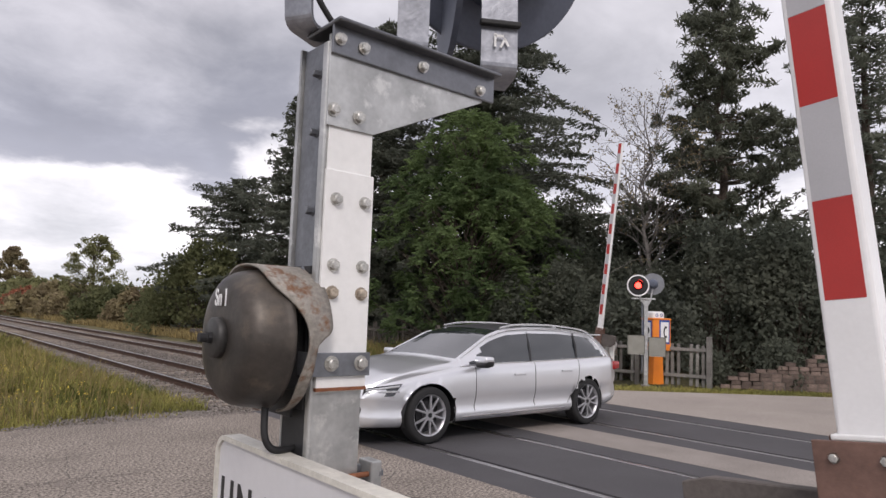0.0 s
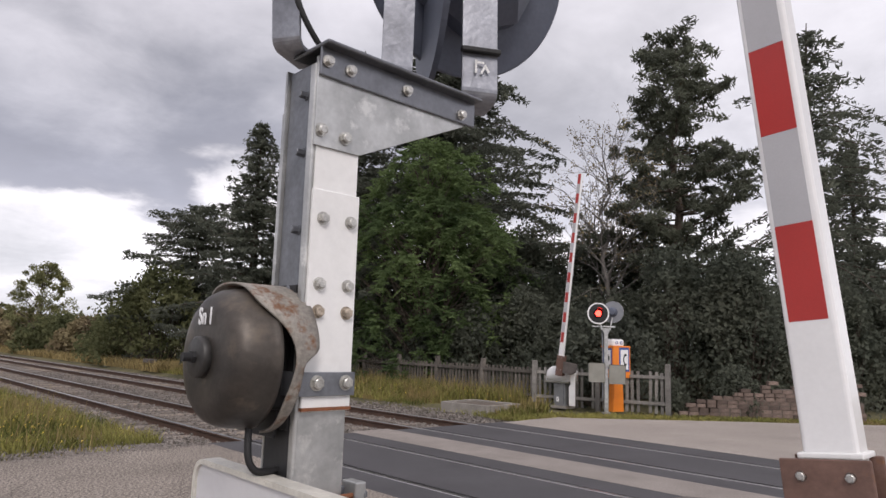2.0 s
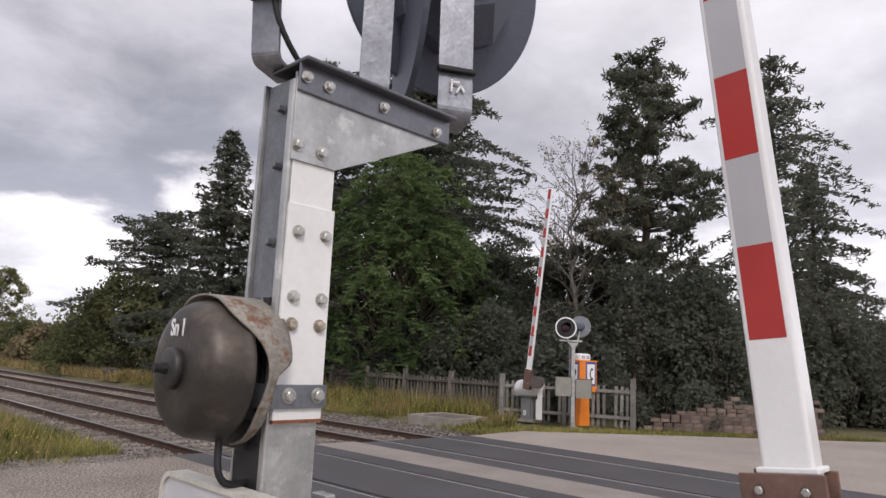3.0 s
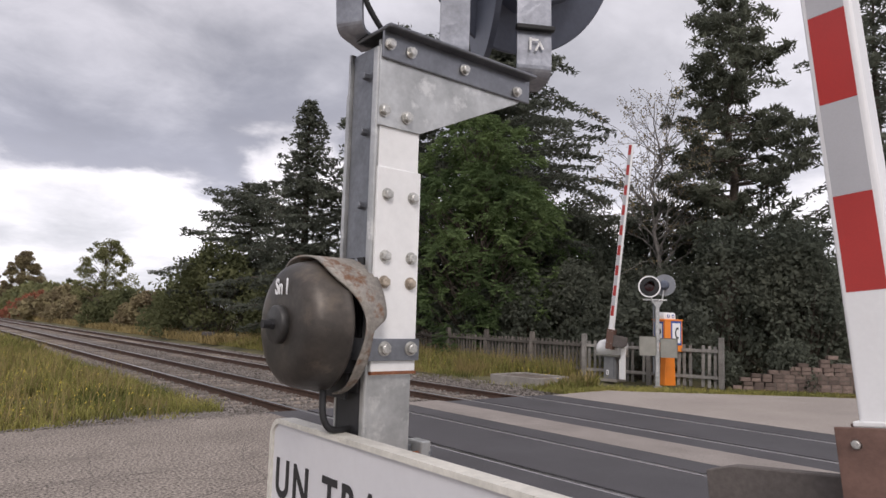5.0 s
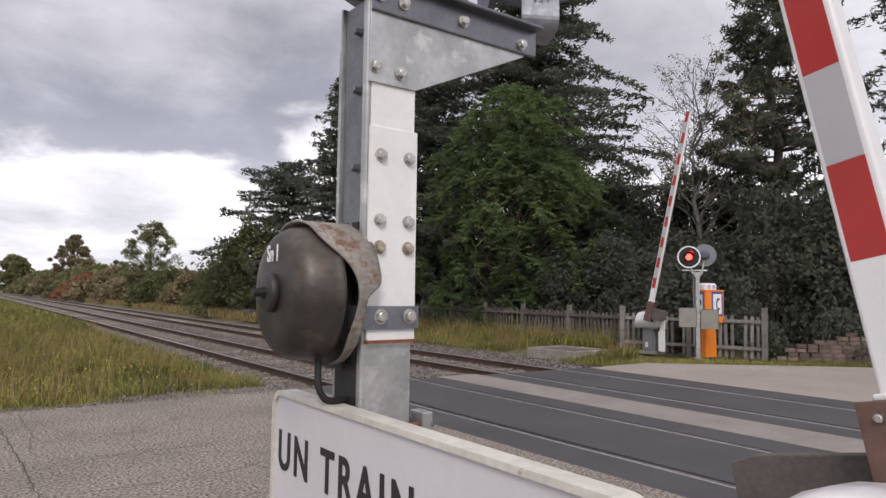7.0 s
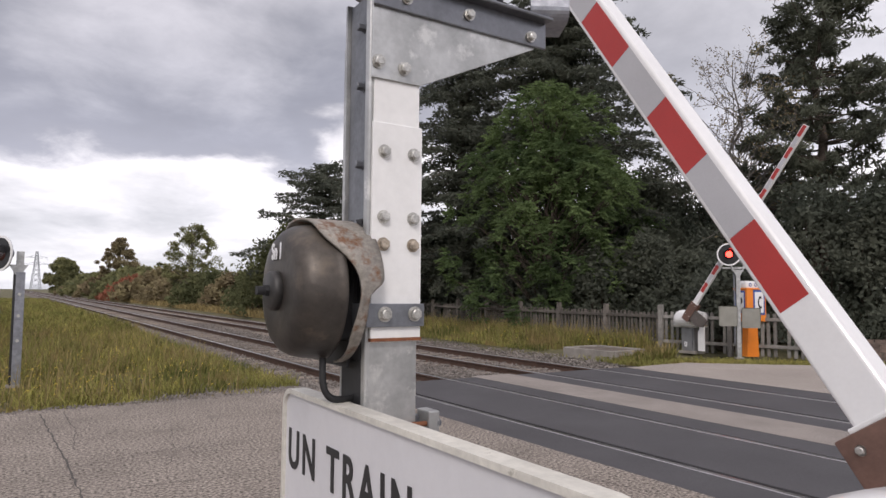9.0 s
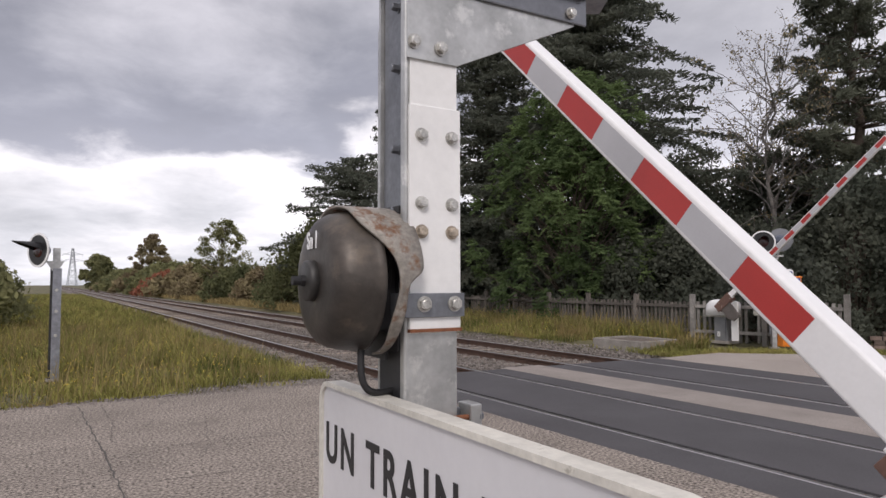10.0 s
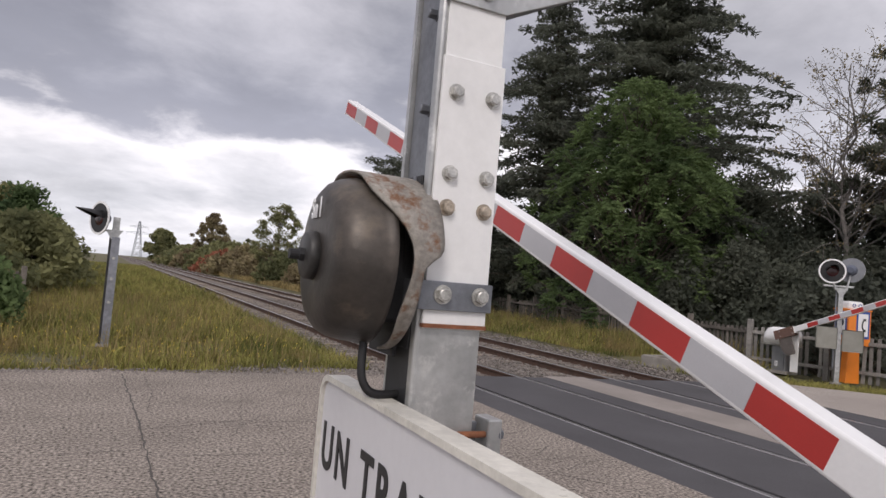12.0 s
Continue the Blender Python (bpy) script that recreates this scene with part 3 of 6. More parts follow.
def grow_grass():
    rng = np.random.default_rng(9)
    edge = lambda x: ROAD_N + 0.12 - 0.10 * np.maximum(0, -x - 4.6)
    # near verge beside the road
    x, y = patchy(rng, 78000, -14, -1.6, 9.4, 30, 1.7, 0.22)
    ok = (y > edge(x) + rng.random(len(x)) * 0.25) & ((x < -2.0 + 0.5 * np.sin(y * 2.3)) | (rng.random(len(x)) < 0.25))
    x, y = x[ok], y[ok]
    h = rng.uniform(0.06, 0.29, len(x)) * np.clip(0.45 + (y - edge(x)) * 0.2, 0.4, 1.2)
    tall = np.sin(x * 2.3 + 1.7 * np.sin(y * 1.1)) * np.sin(y * 2.1 + 0.7 * x)
    h = h * np.clip(1.0 + 0.75 * tall, 0.45, 1.75)
    bare = (np.hypot((x + 2.35) / 0.75, (y - 11.35) / 0.42) < 1 + 0.3 * rng.normal(size=len(x))) & (rng.random(len(x)) < 0.88)
    x, y, h = x[~bare], y[~bare], h[~bare]
    blades("verge_grass", x, y, np.full(len(x), -0.07), h, GRASS, "rough green and yellowing grass on the verge", rng)
    k = rng.random(len(x)) < 0.20
    blades("dry_grass", x[k], y[k], np.full(k.sum(), -0.07), h[k] * 1.5, GRASS_DRY, "dry straw-coloured stalks among the grass", rng, 0.006, 0.3)
    tx, ty = patchy(rng, 1500, -12, -1.9, 11.0, 24, 1.5, 0.1)
    blades("seed_stalks", tx, ty, np.full(len(tx), -0.07), rng.uniform(0.35, 0.75, len(tx)), GRASS_DRY, "thin tall seed stalks standing over the verge", rng, 0.005, 0.18)
    # tall weeds nearer the ballast edge, and thin growth down the line
    x, y = patchy(rng, 16000, -3.2, -1.1, 11.4, 40, 1.4)
    blades("line_weeds", x, y, np.full(len(x), -0.12), rng.uniform(0.08, 0.32, len(x)), GRASS, "weeds at the edge of the ballast", rng, 0.009)
    x, y = patchy(rng, 26000, -10, -1.2, 28, 110, 1.5)
    blades("distant_verge_grass", x, y, np.full(len(x), -0.07), rng.uniform(0.2, 0.5, len(x)), GRASS, "yellow-green grass running along the line", rng, 0.03)
    # far side strip between the track and the fence
    x, y = patchy(rng, 30000, 7.3, 11.4, 11.2, 34, 1.5)
    ok = (y > 10.6) & ~((x > 6.6) & (x < 9.3) & (y > 11.9) & (y < 14.8)) & ~((x > 8.7) & (y < 13.1))
    x, y = x[ok], y[ok]
    h = rng.uniform(0.15, 0.55, len(x)) * np.clip((x - 6.8) * 0.5, 0.35, 1.2)
    blades("far_verge_grass", x, y, np.full(len(x), -0.06), h, GRASS, "tall grass in front of the old fence", rng, 0.013)
    k = rng.random(len(x)) < 0.22
    blades("far_dry_grass", x[k], y[k], np.full(k.sum(), -0.06), h[k] * 1.4, GRASS_DRY, "pale dry stalks in front of the fence", rng, 0.009, 0.25)
    x, y = patchy(rng, 26000, 7.2, 16, 34, 120, 1.5)
    blades("far_line_grass", x, y, np.full(len(x), -0.07), rng.uniform(0.25, 0.6, len(x)), GRASS_DRY, "pale yellowed grass along the far track", rng, 0.03)
    # low turf round the far barrier and under the wall
    x = rng.uniform(6.6, 16.0, 15000)
    y0 = np.where(x < 8.2, 10.36, 10.12 - (x - 8.2) * 0.83)
    y = y0 + np.abs(rng.normal(0, 0.8, len(x))) + 0.02
    blades("short_turf", x, y, np.full(len(x), -0.05), rng.uniform(0.03, 0.12, len(x)), GRASS, "short turf along the far road edge", rng, 0.010)
    # flower heads
    m = 2400
    fx, fy = patchy(rng, m, -12, -2.3, 10.9, 30, 1.6)
    gx, gy = patchy(rng, 260, 7.6, 10.8, 12, 26, 1.2)
    fx, fy = np.r_[fx, gx], np.r_[fy, gy]
    fz = rng.uniform(0.12, 0.42, len(fx))
    q = np.array([(-1, 0, -.6), (0, -1, .5), (1, 0, -.4), (0, 1, .7)]) * 0.016
    v = np.stack((fx, fy, fz), -1)[:, None] + q[None] * rng.uniform(0.6, 1.4, (len(fx), 1, 1))
    tagged(new("wild_flowers", from_arrays("wild_flowers", v, np.arange(len(fx) * 4).reshape(-1, 4), FLOWER)), "small yellow wild flowers in the grass", "flowers", kind="stuff")


grow_grass()

# ---- trees and bushes ----
def leaf_cloud(name, pts, size, mt, parent, rng, aspect=0.55, flat=0.0, label=""):
    """Small leaves, each a bent quad, at the given points. flat: 0 any way round, 1 lying flat."""
    n = len(pts)
    a = rng.normal(0, 1, (n, 3))
    b = rng.normal(0, 1, (n, 3))
    a[:, 2] *= 1 - flat
    b[:, 2] *= 1 - flat
    a /= np.linalg.norm(a, axis=1)[:, None] + 1e-9
    b -= a * (a * b).sum(1)[:, None]
    b /= np.linalg.norm(b, axis=1)[:, None] + 1e-9
    s = (size * rng.uniform(0.6, 1.4, n))[:, None]
    v = np.stack((pts - a * s, pts + b * s * aspect, pts + a * s, pts - b * s * aspect), 1)
    me = from_arrays(name, v, np.arange(4 * n).reshape(-1, 4), mt)
    ob = new(name, me)
    ob.parent = parent
    return tagged(ob, label)


def limb_mesh(name, segs, mt, parent, label=""):
    """Tapered limbs: rows of (p, q, r1, r2), joined in one mesh."""
    V, F, k = [], [], 0
    n = 6
    for p, q, r1, r2 in segs:
        p, q = np.asarray(p, float), np.asarray(q, float)
        d = q - p
        d = d / (np.linalg.norm(d) + 1e-9)
        u = np.cross(d, (0.3, 0.9, 0.1))
        u /= np.linalg.norm(u) + 1e-9
        w = np.cross(d, u)
        for c, r in ((p, r1), (q, r2)):
            for i in range(n):
                t = 2 * math.pi * i / n
                V.append(c + (u * math.cos(t) + w * math.sin(t)) * r)
        for i in range(n):
            j = (i + 1) % n
            F.append((k + i, k + j, k + n + j, k + n + i))
        k += 2 * n
    me = from_arrays(name, np.array(V), np.array(F), mt)
    for p in me.polygons:
        p.use_smooth = True
    ob = new(name, me)
    ob.parent = parent
    return tagged(ob, label)


def trunk_segs(h, r, rng, wander=0.12, n=10, top=0.05):
    pts = [np.array((0.0, 0.0, -0.15))]
    for i in range(1, n + 1):
        pts.append(np.array((rng.normal(0, wander) * i / n, rng.normal(0, wander) * i / n, h * i / n)))
    rad = [r * (1 - i / n) + r * top for i in range(n + 1)]
    return [(pts[i], pts[i + 1], rad[i], rad[i + 1]) for i in range(n)], pts


def broadleaf(x, y, h, spread, seed, leaf=LEAF_GREEN, label="", density=1.0, base=0.08, name="tree", leafsize=0.085, clump=0.42, cone=0.55, aspect=0.5):
    """A leafy tree: trunk, limbs, and clumps of leaves round the limb ends, with gaps."""
    rng = np.random.default_rng(seed)
    t = thing(name, pose(x, y, -0.05, 0, 0, seed * 37 % 360), label, "tree")
    segs, _ = trunk_segs(h * 0.8, 0.035 * h * 0.5 + 0.05, rng)
    centres = []
    m = int(115 * density * (h / 8) * (spread / 2.5))
    for i in range(m):
        k = base + (1 - base) * rng.random() ** 0.85
        prof = (min(1, (k - base + 0.12) / 0.30)) * (1 - max(0, k - 0.30) / 0.72) ** cone
        a = rng.uniform(0, 6.28)
        lob = 1 + 0.34 * math.sin(3 * a + seed) * math.cos(7 * k + seed) + rng.normal(0, 0.10)
        rr = spread * prof * lob * (0.35 + 0.65 * rng.random() ** 0.5)
        c = np.array((rr * math.cos(a), rr * math.sin(a), h * k))
        centres.append(c)
        s = np.array((0, 0, max(0.3, h * k - rr * 0.8 - 0.2)))
        mid = (s + c) / 2 + (0, 0, 0.12 * rr)
        if i % 2 == 0:
            segs += [(s, mid, 0.045, 0.028), (mid, c, 0.028, 0.01)]
    limb_mesh("trunk", segs, BARK, t)
    C = np.array(centres)
    per = min(170, int(95 * (clump / 0.42) ** 2))
    r = clump * rng.uniform(0.6, 1.35, (len(C), 1, 1))
    d = rng.normal(0, 1, (len(C), per, 3))
    d /= np.linalg.norm(d, axis=2)[..., None]
    pts = C[:, None] + d * r * (rng.random((len(C), per, 1)) ** 0.45) * np.array((1, 1, 0.75))
    pts = pts.reshape(-1, 3)
    pts = pts[pts[:, 2] > 0.1]
    leaf_cloud("crown", pts, leafsize, leaf, t, rng, aspect)
    return t


def conifer(x, y, h, spread, seed, label, leaf=LEAF_DARK, base=0.12, droop=0.25, whorl=0.42, name="conifer", power=0.8, ragged_=0.25, spray=0.34, dens=1.0):
    """Cedar or spruce: tiers of long boughs with hanging sprays of needles."""
    rng = np.random.default_rng(seed)
    t = thing(name, pose(x, y, -0.05), label, "tree")
    segs, _ = trunk_segs(h, 0.022 * h, rng, 0.06)
    P = []
    z = base * h
    while z < h * 0.985:
        k = (z / h - base) / (1 - base)
        L0 = spread * (1 - k) ** power + 0.12
        nb = int(5 + 3 * rng.random())
        a0 = rng.uniform(0, 6.28)
        for b in range(nb):
            a = a0 + 6.28 * b / nb + rng.normal(0, 0.25)
            L = L0 * (1 + rng.normal(0, ragged_))
            if L < 0.15:
                continue
            up = rng.normal(0.12, 0.16)
            dirv = np.array((math.cos(a), math.sin(a), 0.0))
            side = np.array((-math.sin(a), math.cos(a), 0.0))
            n = max(3, int(L / 0.3))
            prev = np.array((0, 0, z))
            for i in range(1, n + 1):
                s = i / n
                c = np.array((0, 0, z)) + dirv * L * s + np.array((0, 0, L * (up * s - droop * s * s)))
                segs.append((prev, c, 0.035 * (1 - s) * L / spread + 0.012, 0.03 * (1 - s) * L / spread + 0.006))
                prev = c
                wdt = (0.10 + 0.42 * math.sin(min(1, s * 1.15 + 0.05) * 3.0)) * min(1.0, L * 0.5)
                q = int((11 + 13 * min(1, L / 2)) * dens)
                off = rng.uniform(-1, 1, (q, 1)) * side * wdt * 1.4 + rng.normal(0, 0.10, (q, 1)) * dirv
                hang = -np.abs(rng.normal(0, 0.15, q)) + 0.05
                off[:, 2] += hang
                P.append(c + off)
        z += whorl * (1 - 0.45 * k) * rng.uniform(0.75, 1.3)
    limb_mesh("trunk", segs, BARK, t)
    leaf_cloud("crown", np.concatenate(P), spray * 0.42, leaf, t, rng, 0.30, 0.45)
    return t


def pine(x, y, h, spread, seed, label, base=0.35, leaf=LEAF_PINE, clumps=150, name="pine", tuft=0.46, lower=0.3):
    """Black pine: a bare lower stem, rising boughs and dense plates of needle tufts with sky between."""
    rng = np.random.default_rng(seed)
    t = thing(name, pose(x, y, -0.05), label, "tree")
    segs, _ = trunk_segs(h * 0.97, 0.017 * h + 0.03, rng, 0.22)
    P = []
    for i in range(clumps):
        k = base + (1 - base) * (i + rng.random()) / clumps
        kk = (k - base) / (1 - base)
        L = spread * min(1.0, 1.25 * math.sqrt(max(0.0, 1.04 - kk))) * rng.uniform(0.40, 1.1)
        a = rng.uniform(0, 6.28)
        z = h * k
        dirv = np.array((math.cos(a), math.sin(a), 0.0))
        p0 = np.array((0, 0, z - 0.2 * L))
        p1 = p0 + dirv * L * 0.55 + (0, 0, 0.05 * L)
        p2 = p0 + dirv * L + (0, 0, 0.26 * L)
        segs += [(p0, p1, 0.055 * (1.1 - kk), 0.04 * (1.1 - kk)), (p1, p2, 0.04 * (1.1 - kk), 0.01)]
        for s in np.linspace(0.45, 1.0, max(2, int(L / 0.42))):
            c = p1 + (p2 - p1) * (s - 0.45) / 0.55 + rng.normal(0, 0.16, 3)
            q = 48
            d = rng.normal(0, 1, (q, 3))
            d /= np.linalg.norm(d, axis=1)[:, None]
            P.append(c + d * tuft * rng.uniform(0.5, 1.15) * (rng.random((q, 1)) ** 0.5) * np.array((1, 1, 0.5)))
    for i in range(int(30 * lower)):
        z = h * rng.uniform(0.12, base)
        a = rng.uniform(0, 6.28)
        L = spread * rng.uniform(0.2, 0.8)
        q = np.array((math.cos(a) * L, math.sin(a) * L, z + rng.uniform(-0.3, 0.5)))
        segs.append((np.array((0, 0, z)), q, 0.025, 0.006))
    limb_mesh("trunk", segs, BARK, t)
    leaf_cloud("crown", np.concatenate(P), 0.152, leaf, t, rng, 0.24, 0.0)
    return t


def birch(x, y, h, spread, seed, label):
    rng = np.random.default_rng(seed)
    t = thing("birch", pose(x, y, -0.05), label, "tree")
    segs, pts = trunk_segs(h * 0.9, 0.13, rng, 0.22, 12, 0.10)
    P = []

    def grow(p, d, L, r, depth):
        n = 4
        for i in range(n):
            d = d + rng.normal(0, 0.12, 3) + (0, 0, 0.05 if depth < 2 else -0.03)
            d = d / np.linalg.norm(d)
            q = p + d * L / n
            segs.append((p, q, r * (1 - i / n * 0.5), r * (1 - (i + 1) / n * 0.5)))
            p = q
            if depth < 3 and rng.random() < 0.85:
                e = d + rng.normal(0, 0.5, 3)
                grow(p, e / np.linalg.norm(e), L * 0.5, r * 0.55, depth + 1)
            if depth >= 2 and rng.random() < 0.30:
                P.append(p + rng.normal(0, 0.08, (4, 3)))

    for i in range(40):
        k = 0.30 + 0.62 * i / 40
        p = np.array(pts[min(11, int(k * 12))])
        a = rng.uniform(0, 6.28)
        up = 0.75
        d = np.array((math.cos(a) * 0.75, math.sin(a) * 0.75, up))
        grow(np.array((p[0], p[1], h * k * 0.9)), d / np.linalg.norm(d), spread * (1.15 - 0.7 * k) * rng.uniform(0.7, 1.3), 0.046 * (1.2 - k), 1)
    limb_mesh("trunk", segs, BARK_BIRCH, t)
    leaf_cloud("crown", np.concatenate(P), 0.05, LEAF_AUTUMN, t, rng)
    return t


def bush(x, y, w, h, seed, label, leaf=LEAF_BUSH, size=0.075, dens=1.0, name="bush", d=None):
    """A shrub: stems from the ground, and leaf clumps over an uneven dome."""
    rng = np.random.default_rng(seed)
    t = thing(name, pose(x, y, -0.05), label, "bush")
    d = d or w
    m = min(300, int(30 * dens * max(1, w * d * 0.35) * max(1, h * 0.6)))
    C, segs = [], []
    for i in range(m):
        a, k = rng.uniform(0, 6.28), rng.random() ** 0.6
        rr = (0.35 + 0.65 * rng.random() ** 0.5) * (1 - 0.75 * k * k) * (1 + 0.25 * math.sin(3 * a + seed))
        c = np.array((w / 2 * rr * math.cos(a), d / 2 * rr * math.sin(a), h * k * (1 + 0.12 * math.sin(4 * a + 2 * seed)) + 0.1))
        C.append(c)
        if i % 4 == 0:
            segs.append(((c[0] * 0.3, c[1] * 0.3, -0.05), c, 0.025, 0.006))
    limb_mesh("stem", segs, BARK, t)
    C = np.array(C)
    per = int(min(100, max(26, 7600 / m)))
    size *= min(1.35, (100 / per) ** 0.42)
    dd = rng.normal(0, 1, (len(C), per, 3))
    dd /= np.linalg.norm(dd, axis=2)[..., None]
    r = 0.14 * min(w, h * 1.6) ** 0.7 + 0.12
    pts = (C[:, None] + dd * r * rng.uniform(0.6, 1.4, (len(C), 1, 1)) * rng.random((len(C), per, 1)) ** 0.45).reshape(-1, 3)
    pts = pts[pts[:, 2] > 0.02]
    leaf_cloud("foliage", pts, size, leaf, t, rng)
    return t


def feathery_tree(x, y, h, spread, seed, label):
    """A tree of feathered leaves: limbs, and at their ends arching sprays with leaflets on both sides."""
    rng = np.random.default_rng(seed)
    t = thing("tree", pose(x, y, -0.05), label, "tree")
    segs, _ = trunk_segs(h * 0.85, 0.16, rng, 0.2)
    pts, A, B = [], [], []
    peaks = ((-0.35, 0.25, 1.0), (0.75, -0.55, 0.955), (-1.25, 0.9, 0.74), (1.5, -1.0, 0.72), (0.2, 0.1, 0.88))
    for i in range(520):
        px, py, top = peaks[i % 5]
        k = 0.05 + 0.95 * rng.random() ** 0.8
        a = rng.uniform(0, 6.28)
        prof = max(0.06, 1 - (abs(k - 0.40) / 0.62) ** 2.2) ** 0.75
        rr = spread * (0.72 if i % 5 in (2, 3) else 0.80) * prof * (0.45 + 0.62 * rng.random() ** 0.5) * (1 + 0.32 * math.sin(3 * a + i % 5) * math.cos(9 * k))
        c = np.array((px + rr * math.cos(a), py + rr * math.sin(a), h * top * k))
        out = np.array((math.cos(a), math.sin(a), 0.25))
        if i % 3 == 0:
            s0 = np.array((0.3 * px, 0.3 * py, max(0.3, c[2] - rr - 0.5)))
            segs.append((s0, c, 0.04, 0.008))
        for _ in range(9):
            d = out + rng.normal(0, 0.75, 3)
            d /= np.linalg.norm(d)
            L = rng.uniform(0.35, 0.62)
            for q in np.linspace(0.15, 1.0, 6):
                p = c + d * L * q + np.array((0, 0, -0.34 * L * q * q))
                side = np.cross(d, (0, 0, 1.0))
                side /= np.linalg.norm(side) + 1e-6
                for sg in (-1, 1):
                    lf = side * sg + d * 0.7 + np.array((0, 0, -0.35)) + rng.normal(0, 0.2, 3)
                    lf /= np.linalg.norm(lf)
                    pts.append(p + lf * 0.075)
                    A.append(lf)
                    B.append(np.cross(lf, side + rng.normal(0, 0.4, 3)))
    limb_mesh("trunk", segs, BARK, t)
    P, A, B = np.array(pts), np.array(A), np.array(B)
    B /= np.linalg.norm(B, axis=1)[:, None] + 1e-9
    w = rng.uniform(0.75, 1.3, (len(P), 1))
    v = np.stack((P - A * 0.085 * w, P + B * 0.030 * w, P + A * 0.085 * w, P - B * 0.030 * w), 1)
    ob = new("crown", from_arrays("crown", v, np.arange(4 * len(P)).reshape(-1, 4), LEAF_GREEN))
    ob.parent = t
    return t


# behind the far fence
feathery_tree(12.25, 19.85, 10.0, 2.9, 11, "full green ash-like tree behind the fence")
conifer(16.7, 23.8, 19.0, 6.6, 21, "tall dark cedar with long tiered drooping boughs", base=0.10, droop=0.20, whorl=0.46, power=0.58, ragged_=0.30, spray=0.36)
conifer(13.0, 27.0, 16.5, 4.4, 22, "dark cedar standing close behind the green tree", base=0.12, droop=0.22, whorl=0.55, power=0.7)
conifer(9.6, 29.5, 12.3, 2.7, 23, "dark tall spruce beside the railway", base=0.12, droop=0.16, whorl=0.5, power=0.75, ragged_=0.3)
conifer(12.6, 43.0, 10.6, 4.6, 24, "broad low dark pine at the edge of the wood", base=0.18, droop=0.10, whorl=0.5, power=0.5, ragged_=0.4)
pine(19.6, 13.2, 15.2, 3.1, 31, "tall black pine with open plates of needles", base=0.34, clumps=128, tuft=0.46)
conifer(23.6, 9.3, 15.6, 4.6, 32, "tall ragged spruce with sparse drooping boughs", base=0.2, droop=0.38, whorl=0.72, power=0.75, ragged_=0.4, dens=0.7)
conifer(29.5, 9.5, 12.0, 3.6, 33, "dark spruce behind the black pine", base=0.12, droop=0.3, whorl=0.6)
birch(17.6, 15.2, 11.8, 3.2, 41, "thin pale birch with few remaining leaves")
birch(20.5, 17.8, 9.6, 2.2, 42, "slender bare birch behind the hedge")


def undergrowth():
    rnd = random.Random(8)
    rows = []
    # dark thicket behind the fence and wall
    for i in range(9):
        rows.append((12.2 + rnd.uniform(0.2, 1.4), 12.2 + i * 1.9, rnd.uniform(2.4, 3.4), rnd.uniform(2.2, 3.8)))
    for i in range(10):
        rows.append((15.6 + rnd.uniform(-0.6, 1.6), 9.4 + i * 2.1, rnd.uniform(3.0, 4.0), rnd.uniform(3.2, 4.8)))
    for i in range(7):
        rows.append((16.2 + i * 1.9, 9.6 - i * 0.9 + rnd.uniform(-0.4, 0.4), rnd.uniform(3.0, 3.8), rnd.uniform(3.0, 4.4)))
    for i in range(5):
        rows.append((23.0 + i * 2.4, 5.0 - i * 0.8, rnd.uniform(3.4, 4.4), rnd.uniform(2.2, 3.2)))
    for i, (x, y, w, h) in enumerate(rows):
        bush(x, y, w, h, 100 + i, "dense dark thicket behind the fence", LEAF_SHADE if i % 4 else LEAF_DARK, 0.06, 1.3)
    for i, (x, y, w, h) in enumerate(((17.6, 18.6, 4.2, 6.4), (19.0, 17.0, 3.6, 6.0), (20.6, 15.6, 3.6, 5.6), (16.6, 20.6, 4.0, 6.6), (22.4, 14.0, 3.6, 5.0), (18.8, 20.5, 4.0, 6.6))):
        bush(x, y, w, h, 170 + i, "tall brownish thicket between the trees", LEAF_SHADE, 0.065, 0.8)
    for i in range(6):
        bush(13.6 + 0.3 * i, 26 + i * 4.0, 4.0, 5.0 + rnd.uniform(-0.8, 0.8), 150 + i, "dark shrubs under the conifers", LEAF_SHADE, 0.11, 0.5)


undergrowth()
# left of the wood, along the line
bush(10.4, 42.5, 8.0, 5.2, 201, "large rounded green bush by the track", LEAF_HEDGE, 0.10, 0.75)
bush(11.6, 36.0, 4.4, 3.6, 202, "green bush in front of the spruce", LEAF_HEDGE, 0.095, 0.7)
bush(10.4, 49.0, 6.0, 2.9, 203, "green hedge bush beside the line", LEAF_HEDGE, 0.11, 0.6)
bush(10.6, 57.0, 6.0, 2.5, 204, "brown and green scrub along the line", LEAF_AUTUMN, 0.12, 0.5)
broadleaf(10.6, 73.0, 8.3, 3.6, 205, label="loose-crowned green tree beside the line", leaf=LEAF_BUSH, density=0.80, base=0.16, leafsize=0.095, clump=0.46, cone=0.45)
bush(10.8, 65.0, 7.0, 2.8, 206, "green scrub along the line", LEAF_HEDGE, 0.13, 0.5)
bush(11.2, 80.0, 8.0, 3.0, 207, "brown and green scrub along the line", LEAF_AUTUMN, 0.15, 0.4)
bush(10.0, 104.0, 10.0, 2.9, 208, "rust-red sumac thicket by the line", LEAF_RED, 0.18, 0.4)
broadleaf(11.0, 132.0, 10.6, 4.6, 209, label="tree with thin orange-brown autumn leaves", leaf=LEAF_AUTUMN, density=0.62, base=0.10, leafsize=0.13, clump=0.62, cone=0.75)
